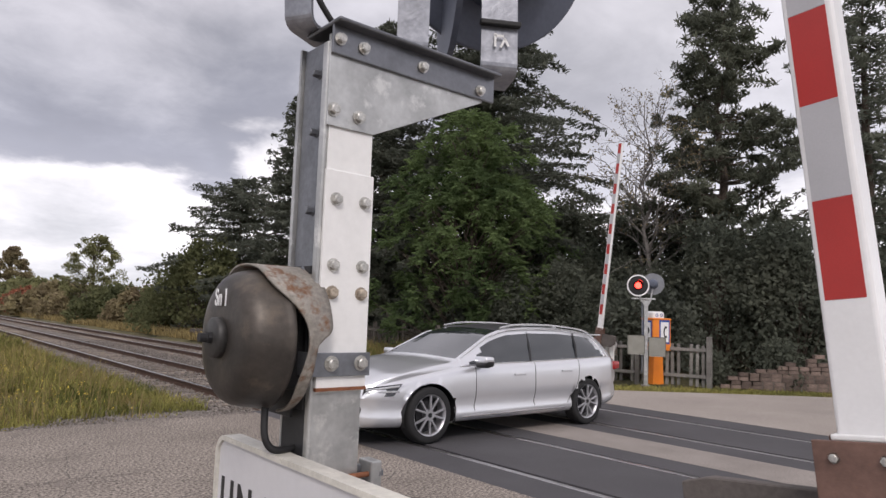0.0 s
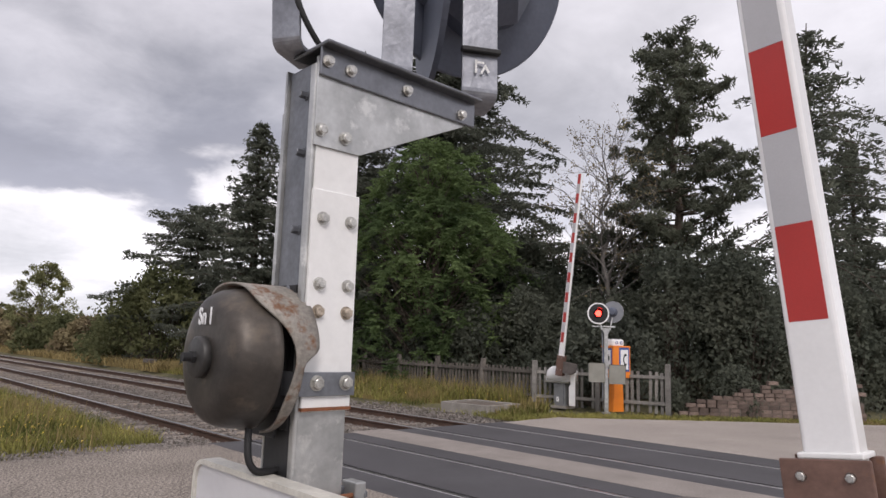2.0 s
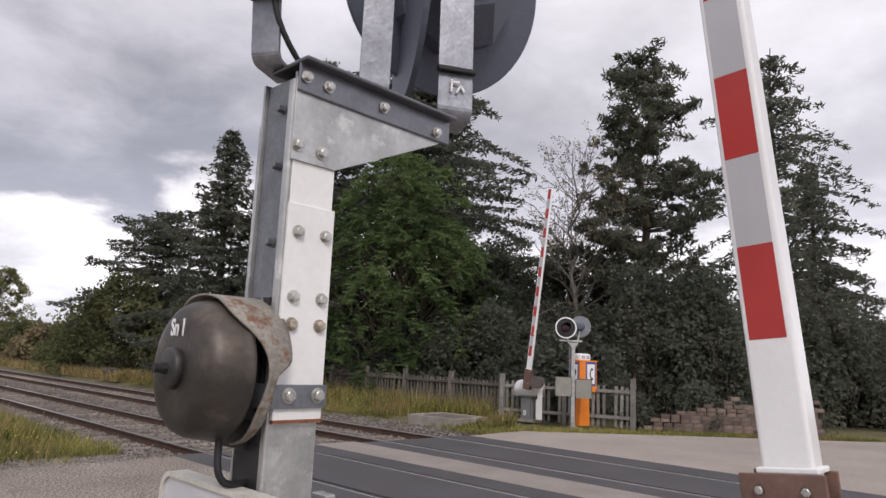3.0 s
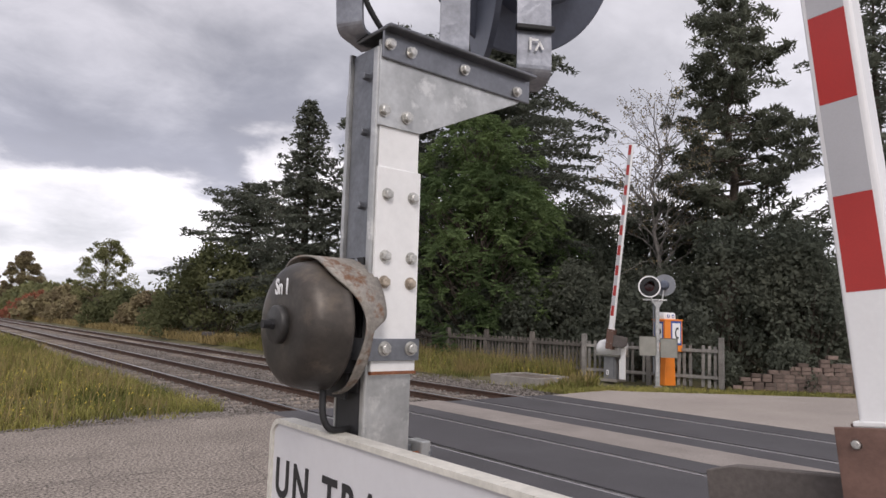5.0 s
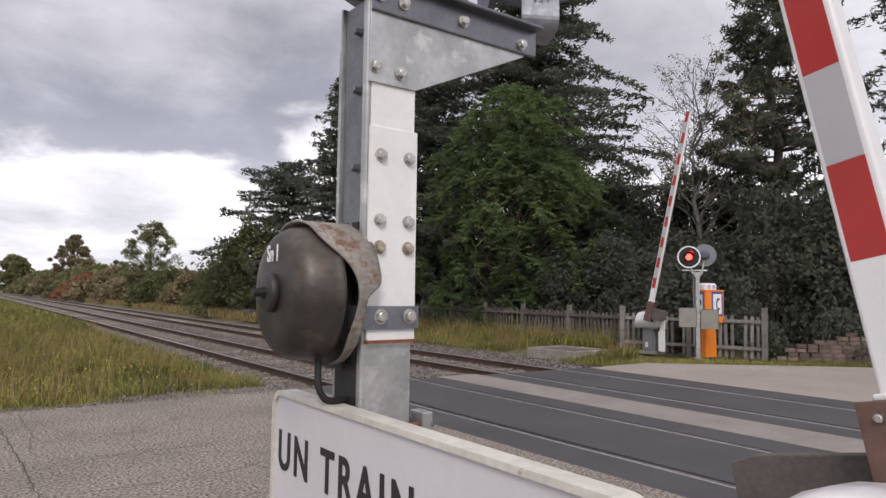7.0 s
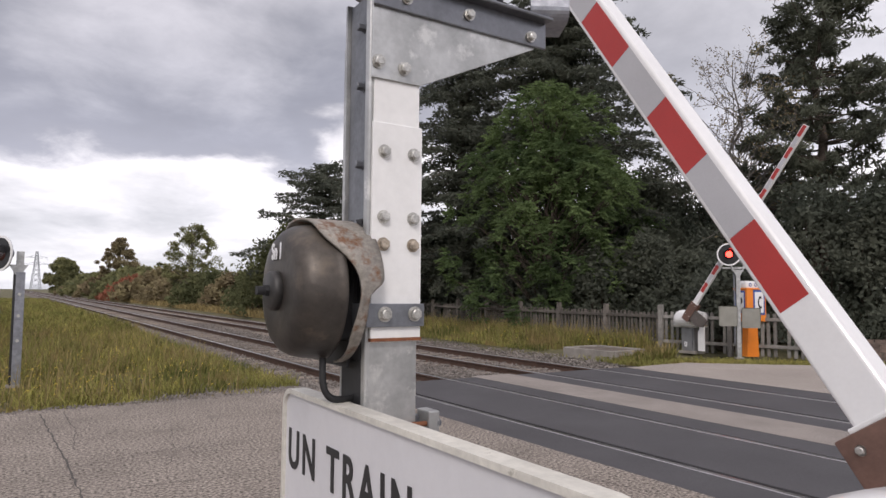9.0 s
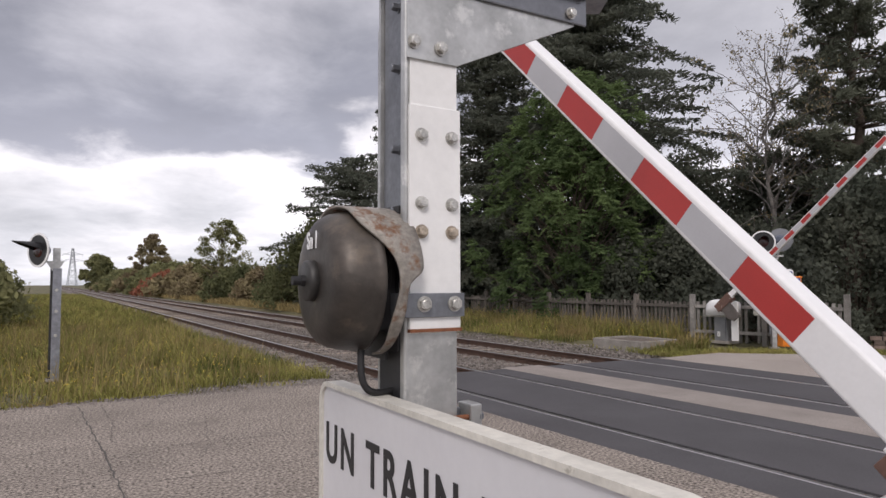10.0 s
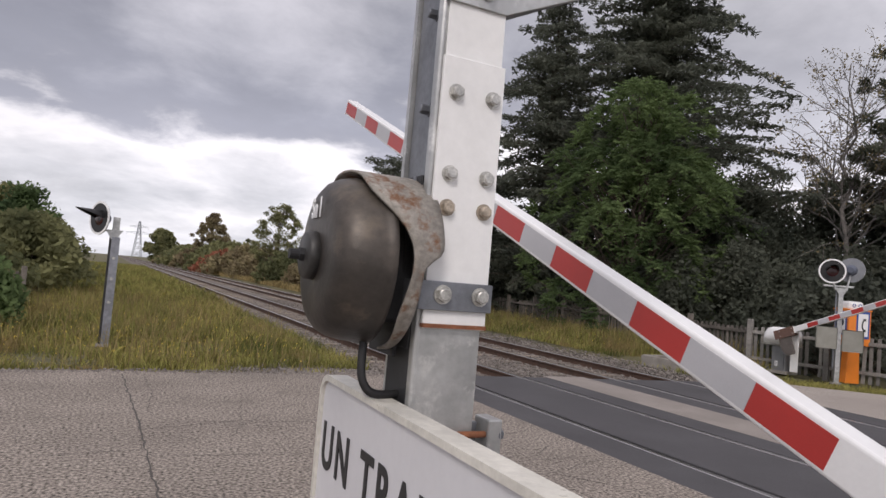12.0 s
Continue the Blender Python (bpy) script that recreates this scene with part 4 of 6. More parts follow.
for i in range(9):
    bush(11.5 + 0.5 * i, 92 + i * 17, 13 + i, 3.4 + 0.5 * (i % 3) + 0.08 * i, 220 + i, "distant scrub beside the railway", LEAF_BUSH if i % 3 else LEAF_AUTUMN, 0.24 + 0.02 * i, 0.22)
broadleaf(8.5, 235.0, 10.0, 5.4, 231, label="distant green tree by the line", leaf=LEAF_BUSH, density=0.35, leafsize=0.45, clump=1.5)
# on the near side of the line
bush(-9.8, 24.0, 4.4, 1.5, 240, "leafy green bush behind the verge", LEAF_HEDGE, 0.085, 1.0)
bush(-8.2, 19.5, 2.2, 0.9, 241, "low leafy bush behind the verge", LEAF_BUSH, 0.075, 1.0)
bush(-7.5, 15.2, 1.9, 1.05, 243, "dense leafy shrub at the edge of the grass", LEAF_GREEN, 0.075, 1.6)
bush(-9.6, 17.0, 2.8, 1.2, 242, "leafy green bush behind the verge", LEAF_HEDGE, 0.085, 0.8)
for i in range(7):
    bush(-8.1 - 0.5 * i, 28 + 8 * i, 4.6, 2.2 + 0.35 * (i % 3), 250 + i, "olive green thicket along the near side of the line", LEAF_BUSH, 0.10, 0.6)
broadleaf(-11.0, 46.0, 4.8, 3.0, 260, label="green tree behind the near thicket", leaf=LEAF_BUSH, density=0.8, leafsize=0.14, clump=0.6)
broadleaf(-8.7, 33.0, 4.0, 1.5, 261, label="slim green tree behind the verge", leaf=LEAF_GREEN, density=0.9, leafsize=0.11, clump=0.5)

# ---- the near signal post with its bell and warning sign ----
PX, PY = -4.75, 1.40      # centre of the post's front face on plan
GUARD = "warning signals of the crossing"


def near_signal():
    t = thing("signal_post", pose(PX, PY, 0), "galvanised steel crossing signal post with white bolted sleeve", "signal post")
    # U-shaped post: front flange, web at the right, open towards the left
    bm = bmesh.new()
    prof = [(-0.05, 0.0), (0.05, 0.0), (0.05, 0.119), (-0.05, 0.119), (-0.05, 0.112), (0.043, 0.112), (0.043, 0.007), (-0.05, 0.007)]
    lo = [bm.verts.new((x, y, 0.0)) for x, y in prof]
    hi = [bm.verts.new((x, y, 2.165)) for x, y in prof]
    for i in range(len(prof)):
        j = (i + 1) % len(prof)
        bm.faces.new((lo[i], lo[j], hi[j], hi[i]))
    bm.faces.new(hi)
    bm.faces.new(lo)
    bmesh.ops.recalc_face_normals(bm, faces=bm.faces)
    part("post", bm, GALV, t)
    # plate across the open side, in a darker grey than the flanges
    part("web_plate", boxbm(-0.040, 0.0595, 1.2, 0.006, 0.100, 1.92, 0.001), GALV_DULL, t, "darker grey web plate between the flanges")
    part("side_lip", boxbm(-0.046, 0.121, 1.90, 0.008, 0.008, 0.36, 0.002), GALV, t)
    part("front_lip", boxbm(-0.052, 0.008, 1.62, 0.010, 0.018, 1.06, 0.004), GALV, t, "rounded bright edge of the flange")
    part("upper_paint_plate", boxbm(0.001, -0.002, 1.95, 0.096, 0.004, 0.11, 0.001), WHITE, t, "white painted upper face")
    part("sleeve", boxbm(0.002, -0.004, 1.706, 0.104, 0.008, 0.402, 0.0015), WHITE, t, "white painted cover plate with rust along its foot")
    bm = boxbm(0.002, -0.006, 1.509, 0.105, 0.010, 0.006)
    part("rust_edge", bm, RUST, t, "rust line under the white plate")
    bm = boxbm(-0.002, -0.011, 1.553, 0.120, 0.008, 0.042, 0.001)
    box(bm, -0.062, 0.03, 1.553, 0.006, 0.085, 0.042)
    part("strap", bm, GALV_DULL, t, "grey clamping strap round the sleeve")
    # bolts on the front face
    for k, (z, mt) in enumerate(((1.853, BOLT), (1.732, BOLT), (1.682, BOLT_RUST))):
        for x in (-0.027, 0.035):
            part("bolt", hexbolt(bmesh.new(), (x, -0.008, z), (0, -1, 0)), mt, t)
    for x in (-0.025, 0.037):
        part("bolt", hexbolt(bmesh.new(), (x, -0.015, 1.555), (0, -1, 0), 0.011), BOLT, t)
    # bolts on the open side
    for z in (2.10, 1.985, 1.835, 1.722):
        part("bolt", hexbolt(bmesh.new(), (-0.043, 0.05, z), (-1, 0, 0), 0.008, 0.012), GALV_DULL, t)
    # gusset bracket and angle iron that carry the lamps
    g = bmesh.new()
    prism(g, [(-0.055, 1.988), (0.047, 1.988), (0.33, 2.118), (0.345, 2.15), (-0.055, 2.15)], 0.005, Matrix.Translation((0, -0.009, 0)), 0.0008)
    part("gusset_plate", g, GALV, t, "mottled galvanised triangular plate")
    g = bmesh.new()
    prism(g, [(-0.055, 2.122), (0.36, 2.122), (0.36, 2.180), (-0.055, 2.180)], 0.006, Matrix.Translation((0, -0.016, 0)), 0.002)
    box(g, 0.152, 0.022, 2.181, 0.417, 0.124, 0.008, 0.003)
    part("angle_iron", g, ANGLE_STEEL, t, "angle iron along the top of the bracket")
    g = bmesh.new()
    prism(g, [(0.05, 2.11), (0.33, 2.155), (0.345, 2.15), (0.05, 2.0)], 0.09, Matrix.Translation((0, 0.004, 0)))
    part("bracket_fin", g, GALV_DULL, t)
    for x, z in ((-0.040, 2.151), (0.012, 2.148), (0.155, 2.150), (0.315, 2.140)):
        part("bolt", hexbolt(bmesh.new(), (x, -0.017, z), (0, -1, 0), 0.0095), BOLT, t)
    for x, z in ((-0.043, 2.018), (0.012, 2.014)):
        part("bolt", hexbolt(bmesh.new(), (x, -0.010, z), (0, -1, 0), 0.0105), BOLT, t)
    part("bolt", hexbolt(bmesh.new(), (0.362, 0.01, 2.165), (1, 0, 0), 0.007), BOLT, t)
    # three bent flat-bar lamp brackets
    def arm(x, y, dx, h, w, turn, lean, label=""):
        a = bmesh.new()
        # foot, rounded bend and standing bar swept as one strip
        path = [(0.06, 0.0), (-0.018, 0.0)]
        path += [(-0.018 - 0.022 * math.sin(radians(k)), 0.022 - 0.022 * math.cos(radians(k))) for k in (15, 30, 45, 60, 75, 90 - lean)]
        ly, lz = path[-1]
        path.append((ly + math.sin(radians(-lean)) * h, lz + h))
        rows = []
        for k, (py, pz) in enumerate(path):
            q0, q1 = path[max(0, k - 1)], path[min(len(path) - 1, k + 1)]
            n = Vector((q1[1] - q0[1], -(q1[0] - q0[0]))).normalized() * 0.0035
            rows.append([a.verts.new((sx * w / 2, py + o * n.x, pz + o * n.y)) for sx, o in ((-1, 1), (1, 1), (1, -1), (-1, -1))])
        for r0, r1 in zip(rows, rows[1:]):
            for k in range(4):
                a.faces.new((r0[k], r0[(k + 1) % 4], r1[(k + 1) % 4], r1[k]))
        a.faces.new(rows[0]); a.faces.new(rows[-1])
        bmesh.ops.recalc_face_normals(a, faces=a.faces)
        # GALV_MID paints the bars as if in shadow
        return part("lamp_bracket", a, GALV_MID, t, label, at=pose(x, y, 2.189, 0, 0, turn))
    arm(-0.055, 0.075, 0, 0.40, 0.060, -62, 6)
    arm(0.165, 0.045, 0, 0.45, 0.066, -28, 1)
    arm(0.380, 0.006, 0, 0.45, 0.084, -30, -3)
    # scrawl on one bracket: a few short paint strokes
    a = bmesh.new()
    for px, pz, an, ln in ((-0.012, 0.075, 0, 0.030), (-0.004, 0.085, 90, 0.022), (0.006, 0.07, 25, 0.024), (0.014, 0.072, -30, 0.02)):
        box(a, 0, 0, 0, 0.005, 0.0012, ln, 0, pose(px, -0.0452, pz, 0, an, 0))
    part("paint_mark", a, WHITE, t, "white scrawled paint mark", at=pose(0.380, 0.006, 2.189, 3, 0, -30))
    # round backing board of the lamp and its housing, turned to the road
    head = pose(0.470, 0.12, 2.640, 0, 0, 75.6) @ pose(0, 0, 0, 0, 77.4, 0)
    d = lathe(bmesh.new(), [(0, -0.002), (0.298, -0.002), (0.304, 0.002), (0.304, 0.010), (0.298, 0.014), (0, 0.014)], 72)
    part("backing_board", d, LAMP_GREY, t, "slate grey round backing board seen from behind", True, head)
    d = lathe(bmesh.new(), [(0, -0.145), (0.095, -0.145), (0.105, -0.138), (0.195, -0.055), (0.200, -0.004), (0, -0.004)], 8)
    part("lamp_housing", d, LAMP_GREY, t, "faceted grey lamp housing", False, head)
    d = lathe(bmesh.new(), [(0, -0.165), (0.055, -0.165), (0.062, -0.150), (0.062, -0.14), (0, -0.14)], 24)
    part("housing_lid", d, DARK_STEEL, t, "dark rear lid of the lamp", True, head)
    v = bmesh.new()
    ring = [(0.15 * math.cos(radians(a)), 0.15 * math.sin(radians(a))) for a in range(90, 271, 12)]
    p0 = [v.verts.new((x, y, 0.014)) for x, y in ring]
    p1 = [v.verts.new((x, y * 0.9, 0.014 + 0.36 * max(0.1, -x / 0.15))) for x, y in ring]
    for i in range(len(ring) - 1):
        v.faces.new((p0[i], p0[i + 1], p1[i + 1], p1[i]))
    part("visor", v, LAMP_GREY, t, at=head)
    # second lamp, turned to the pavement, only its board's edge shows
    head2 = pose(0.315, 0.10, 2.50, 0, 90, -33)
    d = lathe(bmesh.new(), [(0, -0.002), (0.25, -0.002), (0.25, 0.012), (0, 0.012)], 48)
    part("backing_board", d, LAMP_GREY, t, at=head2)
    pipe("cable", [(-0.125, 0.035, 2.60), (-0.118, 0.035, 2.45), (-0.100, 0.03, 2.30), (-0.065, 0.025, 2.225), (-0.02, 0.03, 2.19)], 0.006, CABLE, t, "black lamp cable")
    part("cable_tie", boxbm(-0.105, 0.045, 2.315, 0.05, 0.075, 0.010, 0.003), CABLE, t)
    part("cable_tie", boxbm(0, -0.040, 0.115, 0.094, 0.018, 0.012, 0.003), CABLE, t, at=pose(0.380, 0.006, 2.189, 3, 0, -30))
    # clamp and threaded rod behind the sign
    part("clamp_plate", boxbm(0.078, 0.0, 1.338, 0.024, 0.045, 0.075, 0.003), GALV, t)
    part("clamp_arm", boxbm(0.056, 0.03, 1.352, 0.012, 0.05, 0.03, 0.002), GALV_DULL, t)
    c = bmesh.new()
    tube(c, (-0.03, -0.012, 1.352), (0.09, -0.012, 1.352), 0.005)
    part("threaded_rod", c, RUST, t, "rusty threaded rod")
    part("bolt", hexbolt(bmesh.new(), (0.085, -0.012, 1.352), (1, 0, 0), 0.009), GALV_DULL, t)
    part("base_plate", boxbm(0, 0.055, 0.012, 0.26, 0.26, 0.024, 0.003), GALV_DULL, t)
    # the warning bell on the open side
    gx, gy, gz = BELL
    axis = pose(gx, gy, gz, 0, -90, 0)
    slim = Matrix.Diagonal((0.88, 0.88, 1.0, 1.0))
    gong = lathe(bmesh.new(), [(0.0, 0.098), (0.05, 0.0975), (0.092, 0.0955), (0.112, 0.091), (0.125, 0.082), (0.1335, 0.068), (0.138, 0.050), (0.140, 0.034), (0.1415, 0.025), (0.144, 0.021), (0.144, 0.014), (0.136, 0.012), (0.134, 0.024)], 72)
    bell = part("bell_gong", gong, BELL_GREY, t, "weathered dark bronze-grey bell gong", True, axis @ slim)
    bs = lathe(bmesh.new(), [(0, 0.113), (0.036, 0.113), (0.040, 0.110), (0.041, 0.094), (0.0, 0.094)], 40)
    part("bell_boss", bs, BELL_BOSS, bell, "", True)
    s = bmesh.new()
    tube(s, (0, 0, 0.112), (0, 0, 0.120), 0.0125, seg=6)
    tube(s, (0, 0, 0.120), (0, 0, 0.134), 0.009, seg=14)
    part("bell_stud", s, DARK_STEEL, bell)
    # chalked marking on the gong
    for dz, ch, sz in ((0.0, "Sn 1", 0.047),):
        text_on("marking", ch, sz, pose(0.064, 0.030, 0.0990, 0, 2, 90) @ pose(0, 0, 0, 0, 0, 180), WHITE_CLEAN, bell, "white painted letters Sn 1", 0.85)
    # hood: a bent sheet round the rear of the gong, its front edge cut in a wave
    hd = bmesh.new()
    prev = None
    for i in range(61):
        deg = 62 - i * 232 / 60      # from the far side, over the top, down the open side to the foot
        a = radians(deg)
        wave = 1 / (1 + math.exp((deg + 54) / 9))
        front = 0.058 - 0.062 * wave + 0.004 * math.sin(deg * 0.09)
        back = -0.052 + 0.030 / (1 + math.exp((deg + 88) / 2.2))
        r = 0.1335
        cs, sn = math.cos(a), math.sin(a)
        col = [hd.verts.new((r * cs, r * sn, z)) for z in (front, front * 0.6 + back * 0.4, front * 0.2 + back * 0.8, back)]
        if prev:
            for p, q, u, w in zip(prev, prev[1:], col, col[1:]):
                hd.faces.new((p, u, w, q))
        prev = col
    ho = part("bell_hood", hd, HOOD, t, "rust-spotted bent sheet hood over the bell", True, axis)
    so = ho.modifiers.new("thick", "SOLIDIFY")
    so.thickness = 0.004
    bx = bmesh.new()
    box(bx, 0, 0.02, -0.025, 0.18, 0.14, 0.05, 0.006)
    prism(bx, [(-0.14, -0.06), (0.10, -0.115), (0.11, -0.09), (0.11, 0.06), (-0.14, 0.04)], 0.006, pose(0, 0, -0.030, 90, 0, 0), 0.001)
    part("bell_mechanism", bx, DARK_STEEL, t, "dark striking mechanism behind the gong", at=axis)
    # added black plate: makes the post's open side dark below the bell
    part("dark_side_plate", boxbm(-0.047, 0.056, 1.40, 0.012, 0.10, 0.42, 0.002), DARK_STEEL, t, "black plate added to darken the post's open side under the bell")
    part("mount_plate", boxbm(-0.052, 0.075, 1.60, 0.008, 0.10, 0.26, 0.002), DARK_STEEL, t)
    pipe("cable", [(gx - 0.018, gy - 0.03, gz - 0.100), (gx - 0.022, gy - 0.035, gz - 0.145), (gx - 0.020, gy - 0.04, gz - 0.180), (gx + 0.002, gy - 0.04, gz - 0.200), (gx + 0.045, gy - 0.03, gz - 0.196)], 0.0065, CABLE, t, "black bell cable")
    return t


BELL = (-0.094, 0.086, 1.596)
near_signal()


def warning_sign():
    t = thing("warning_sign", pose(-4.842, 1.23, 1.115, 0, 0, -90), "white enamelled sign plate with black French warning words", "sign")
    W, Hh = 0.93, 0.545
    bm = bmesh.new()
    prism(bm, rounded_rect(W, Hh, 0.035), 0.006)
    part("plate", bm, SIGN_WHITE, t)
    # raised folded rim
    rim = bmesh.new()
    o, i2 = rounded_rect(W + 0.012, Hh + 0.012, 0.04), rounded_rect(W - 0.008, Hh - 0.008, 0.03)
    for y0, y1 in ((-0.006, 0.030),):
        A = [rim.verts.new((x, y0, z)) for x, z in o]
        B = [rim.verts.new((x, y0, z)) for x, z in i2]
        C = [rim.verts.new((x, y1, z)) for x, z in o]
        D = [rim.verts.new((x, y1, z)) for x, z in i2]
        n = len(o)
        for k in range(n):
            j = (k + 1) % n
            rim.faces.new((A[k], A[j], B[j], B[k]))
            rim.faces.new((A[k], C[k], C[j], A[j]))
            rim.faces.new((C[k], D[k], D[j], C[j]))
            rim.faces.new((B[k], B[j], D[j], D[k]))
    bmesh.ops.recalc_face_normals(rim, faces=rim.faces)
    part("rim", rim, SIGN_RIM, t, "dirty folded rim of the sign")
    for z, words, x0 in ((0.122, "UN TRAIN PEUT", -0.445), (-0.045, "EN CACHER", -0.37), (-0.205, "UN AUTRE", -0.34)):
        text_on("lettering", words, 0.108, pose(x0, -0.0012, z, 90, 0, 0), BLACK_PAINT, t, "black capital letters", 0.84).data.space_character = 1.28
    return t


warning_sign()

# ---- barriers ----
PITCH, BOOM_DROP = 0.279, -0.024


def boom_parts(t, s0):
    """The boom along local +y from the pivot; local z is its upper side, local -x its striped face."""
    L = s0 + 17 * PITCH
    h, w = 0.138, 0.096
    b = bmesh.new()
    rows = []
    for y, f in ((0.40, 1.0), (L, 0.92)):
        pts = [(px * f, pz * f) for px, pz in rounded_rect(w, h, 0.012, 3)]
        rows.append([b.verts.new((px, y, pz - 0.007)) for px, pz in pts])
    n = len(rows[0])
    for k in range(n):
        j = (k + 1) % n
        b.faces.new((rows[0][k], rows[0][j], rows[1][j], rows[1][k]))
    b.faces.new(rows[0])
    b.faces.new(rows[1])
    bmesh.ops.recalc_face_normals(b, faces=b.faces)
    boom = part("boom", b, WHITE_CLEAN, t, "white hollow boom with red and grey stripes", at=pose(0, 0, BOOM_DROP))
    for k in range(17):
        y0 = s0 + k * PITCH
        f = 1 - 0.08 * (y0 / L)
        for side in (-1, 1):
            st = bmesh.new()
            box(st, side * (w / 2 * f + 0.0006), y0 + PITCH / 2, -0.0085, 0.0016, PITCH - 0.001, 0.103 * f)
            part("stripe", st, GREY_FOIL if k % 2 else RED_FOIL, boom)
    cap = bmesh.new()
    box(cap, 0, L + 0.006, -0.007, w * 0.94, 0.012, h * 0.94, 0.004)
    part("end_cap", cap, WHITE_CLEAN, boom)
    cl = bmesh.new()
    box(cl, 0, 0.452, -0.007, w + 0.02, 0.016, h + 0.024, 0.004)
    part("collar", cl, WHITE, boom)
    return boom


def boom_arm(name, m, s0, label):
    t = thing(name, m, label, "barrier", "crossing booms")
    boom_parts(t, s0)
    br = bmesh.new()
    for sx in (-1, 1):
        box(br, sx * 0.064, 0.17, -0.045, 0.012, 0.55, 0.225, 0.004)
    box(br, 0, -0.06, -0.03, 0.124, 0.10, 0.185, 0.004)
    part("boom_bracket", br, BROWN, t, "brown painted clamp plates of the boom")
    for sx in (-1, 1):
        for y in (0.40, 0.06):
            for z in (-0.105, 0.015):
                part("bolt", hexbolt(bmesh.new(), (sx * 0.068, y, z), (sx, 0, 0), 0.012), BOLT, t)
    cw = bmesh.new()
    prism(cw, [(-0.02, -0.10), (0.300, -0.12), (0.305, -0.50), (0.285, -0.59), (0.08, -0.59), (-0.02, -0.44)], 0.05, pose(0.05, 0, 0, 0, 0, 90), 0.004)
    part("counterweight", cw, WEIGHT, t, "dark cast counterweight arm")
    return t


NEAR_PIVOT, FAR_PIVOT, BOOM_S0 = (-3.371, 0.900, 0.920), (9.85, 11.75, 1.02), 0.814
near_boom = boom_arm("barrier_boom", pose(*NEAR_PIVOT, 84.3, 0, 1.3), BOOM_S0, "white boom with red stripes, swinging down across the road")
far_boom = boom_arm("barrier_boom", pose(*FAR_PIVOT, 84.3, 0, 180), BOOM_S0, "distant white boom with red stripes, coming down")


def dome_hood(bm, w, y0, y1, z0, z1):
    """A moulded cover: straight walls, an arched back and a rounded nose towards +y."""
    rows = []
    n = 12
    for i in range(n + 1):
        k = i / n
        y = y0 + (y1 - y0) * k
        nose = math.sqrt(max(0.0, 1 - max(0.0, (k - 0.62) / 0.38) ** 2.4))
        top = z0 + 0.05 + (z1 - z0 - 0.05) * (0.86 + 0.14 * min(1, k * 4)) * (0.12 + 0.88 * nose)
        half = w / 2 * (0.55 + 0.45 * nose)
        row = [(-half, z0)]
        for q in range(9):
            a = math.pi * q / 8
            row.append((-half * math.copysign(abs(math.cos(a)) ** 0.5, math.cos(a)), z0 + (top - z0) * (0.45 + 0.55 * math.sin(a) ** 0.7)))
        row.append((half, z0))
        rows.append([bm.verts.new((x, y, z)) for x, z in row])
    for r0, r1 in zip(rows, rows[1:]):
        for k in range(len(r0) - 1):
            bm.faces.new((r0[k], r0[k + 1], r1[k + 1], r1[k]))
        bm.faces.new((r0[-1], r0[0], r1[0], r1[-1]))
    bm.faces.new(rows[0])
    bm.faces.new(rows[-1])
    bmesh.ops.recalc_face_normals(bm, faces=bm.faces)
    return bm


def barrier_machine(x, y, turn, label, cab_y=0.0):
    """Cabinet, ledge, moulded hood with its nose along +y, and a pale guard at the other end."""
    t = thing("barrier_machine", pose(x, y, 0, 0, 0, turn), label, "barrier machine", "barrier machines")
    part("base", boxbm(0, cab_y, 0.04, 0.46, 0.52, 0.08, 0.01), CONCRETE, t)
    part("cabinet", boxbm(0, cab_y, 0.39, 0.36, 0.38, 0.62, 0.012), CAST_GREY, t, "grey cabinet of the barrier drive")
    part("ledge", boxbm(0, 0.06, 0.725, 0.48, 0.80, 0.05, 0.01), PALE_GREY, t, "pale projecting ledge under the hood")
    part("hood", dome_hood(bmesh.new(), 0.46, -0.34, 0.50, 0.75, 1.17), WHITE_CLEAN, t, "white moulded hood with rounded nose", True)
    g = bmesh.new()
    prism(g, [(-0.10, 0.10), (0.10, 0.10), (0.10, 0.62), (0.05, 0.66), (0.05, 1.08), (0.0, 1.12), (-0.10, 1.12)], 0.035, pose(-0.19, -0.46, 0, 0, 0, 90), 0.006)
    part("side_guard", g, WHITE, t, "white side guard")
    part("label_plate", boxbm(-0.183, cab_y + 0.05, 0.25, 0.004, 0.085, 0.13, 0.002), WHITE, t)
    for k in range(2):
        part("label_bar", boxbm(-0.1865, cab_y + 0.05, 0.275 - 0.045 * k, 0.002, 0.035, 0.022), BLACK_PAINT, t)
    part("door_edge", boxbm(-0.182, cab_y - 0.16, 0.40, 0.006, 0.012, 0.52, 0.002), DARK_STEEL, t)
    return t


barrier_machine(-3.70, 0.80, 0, "grey barrier drive cabinet under a white hood")
barrier_machine(10.22, 11.88, 0, "grey far barrier cabinet with white moulded hood")


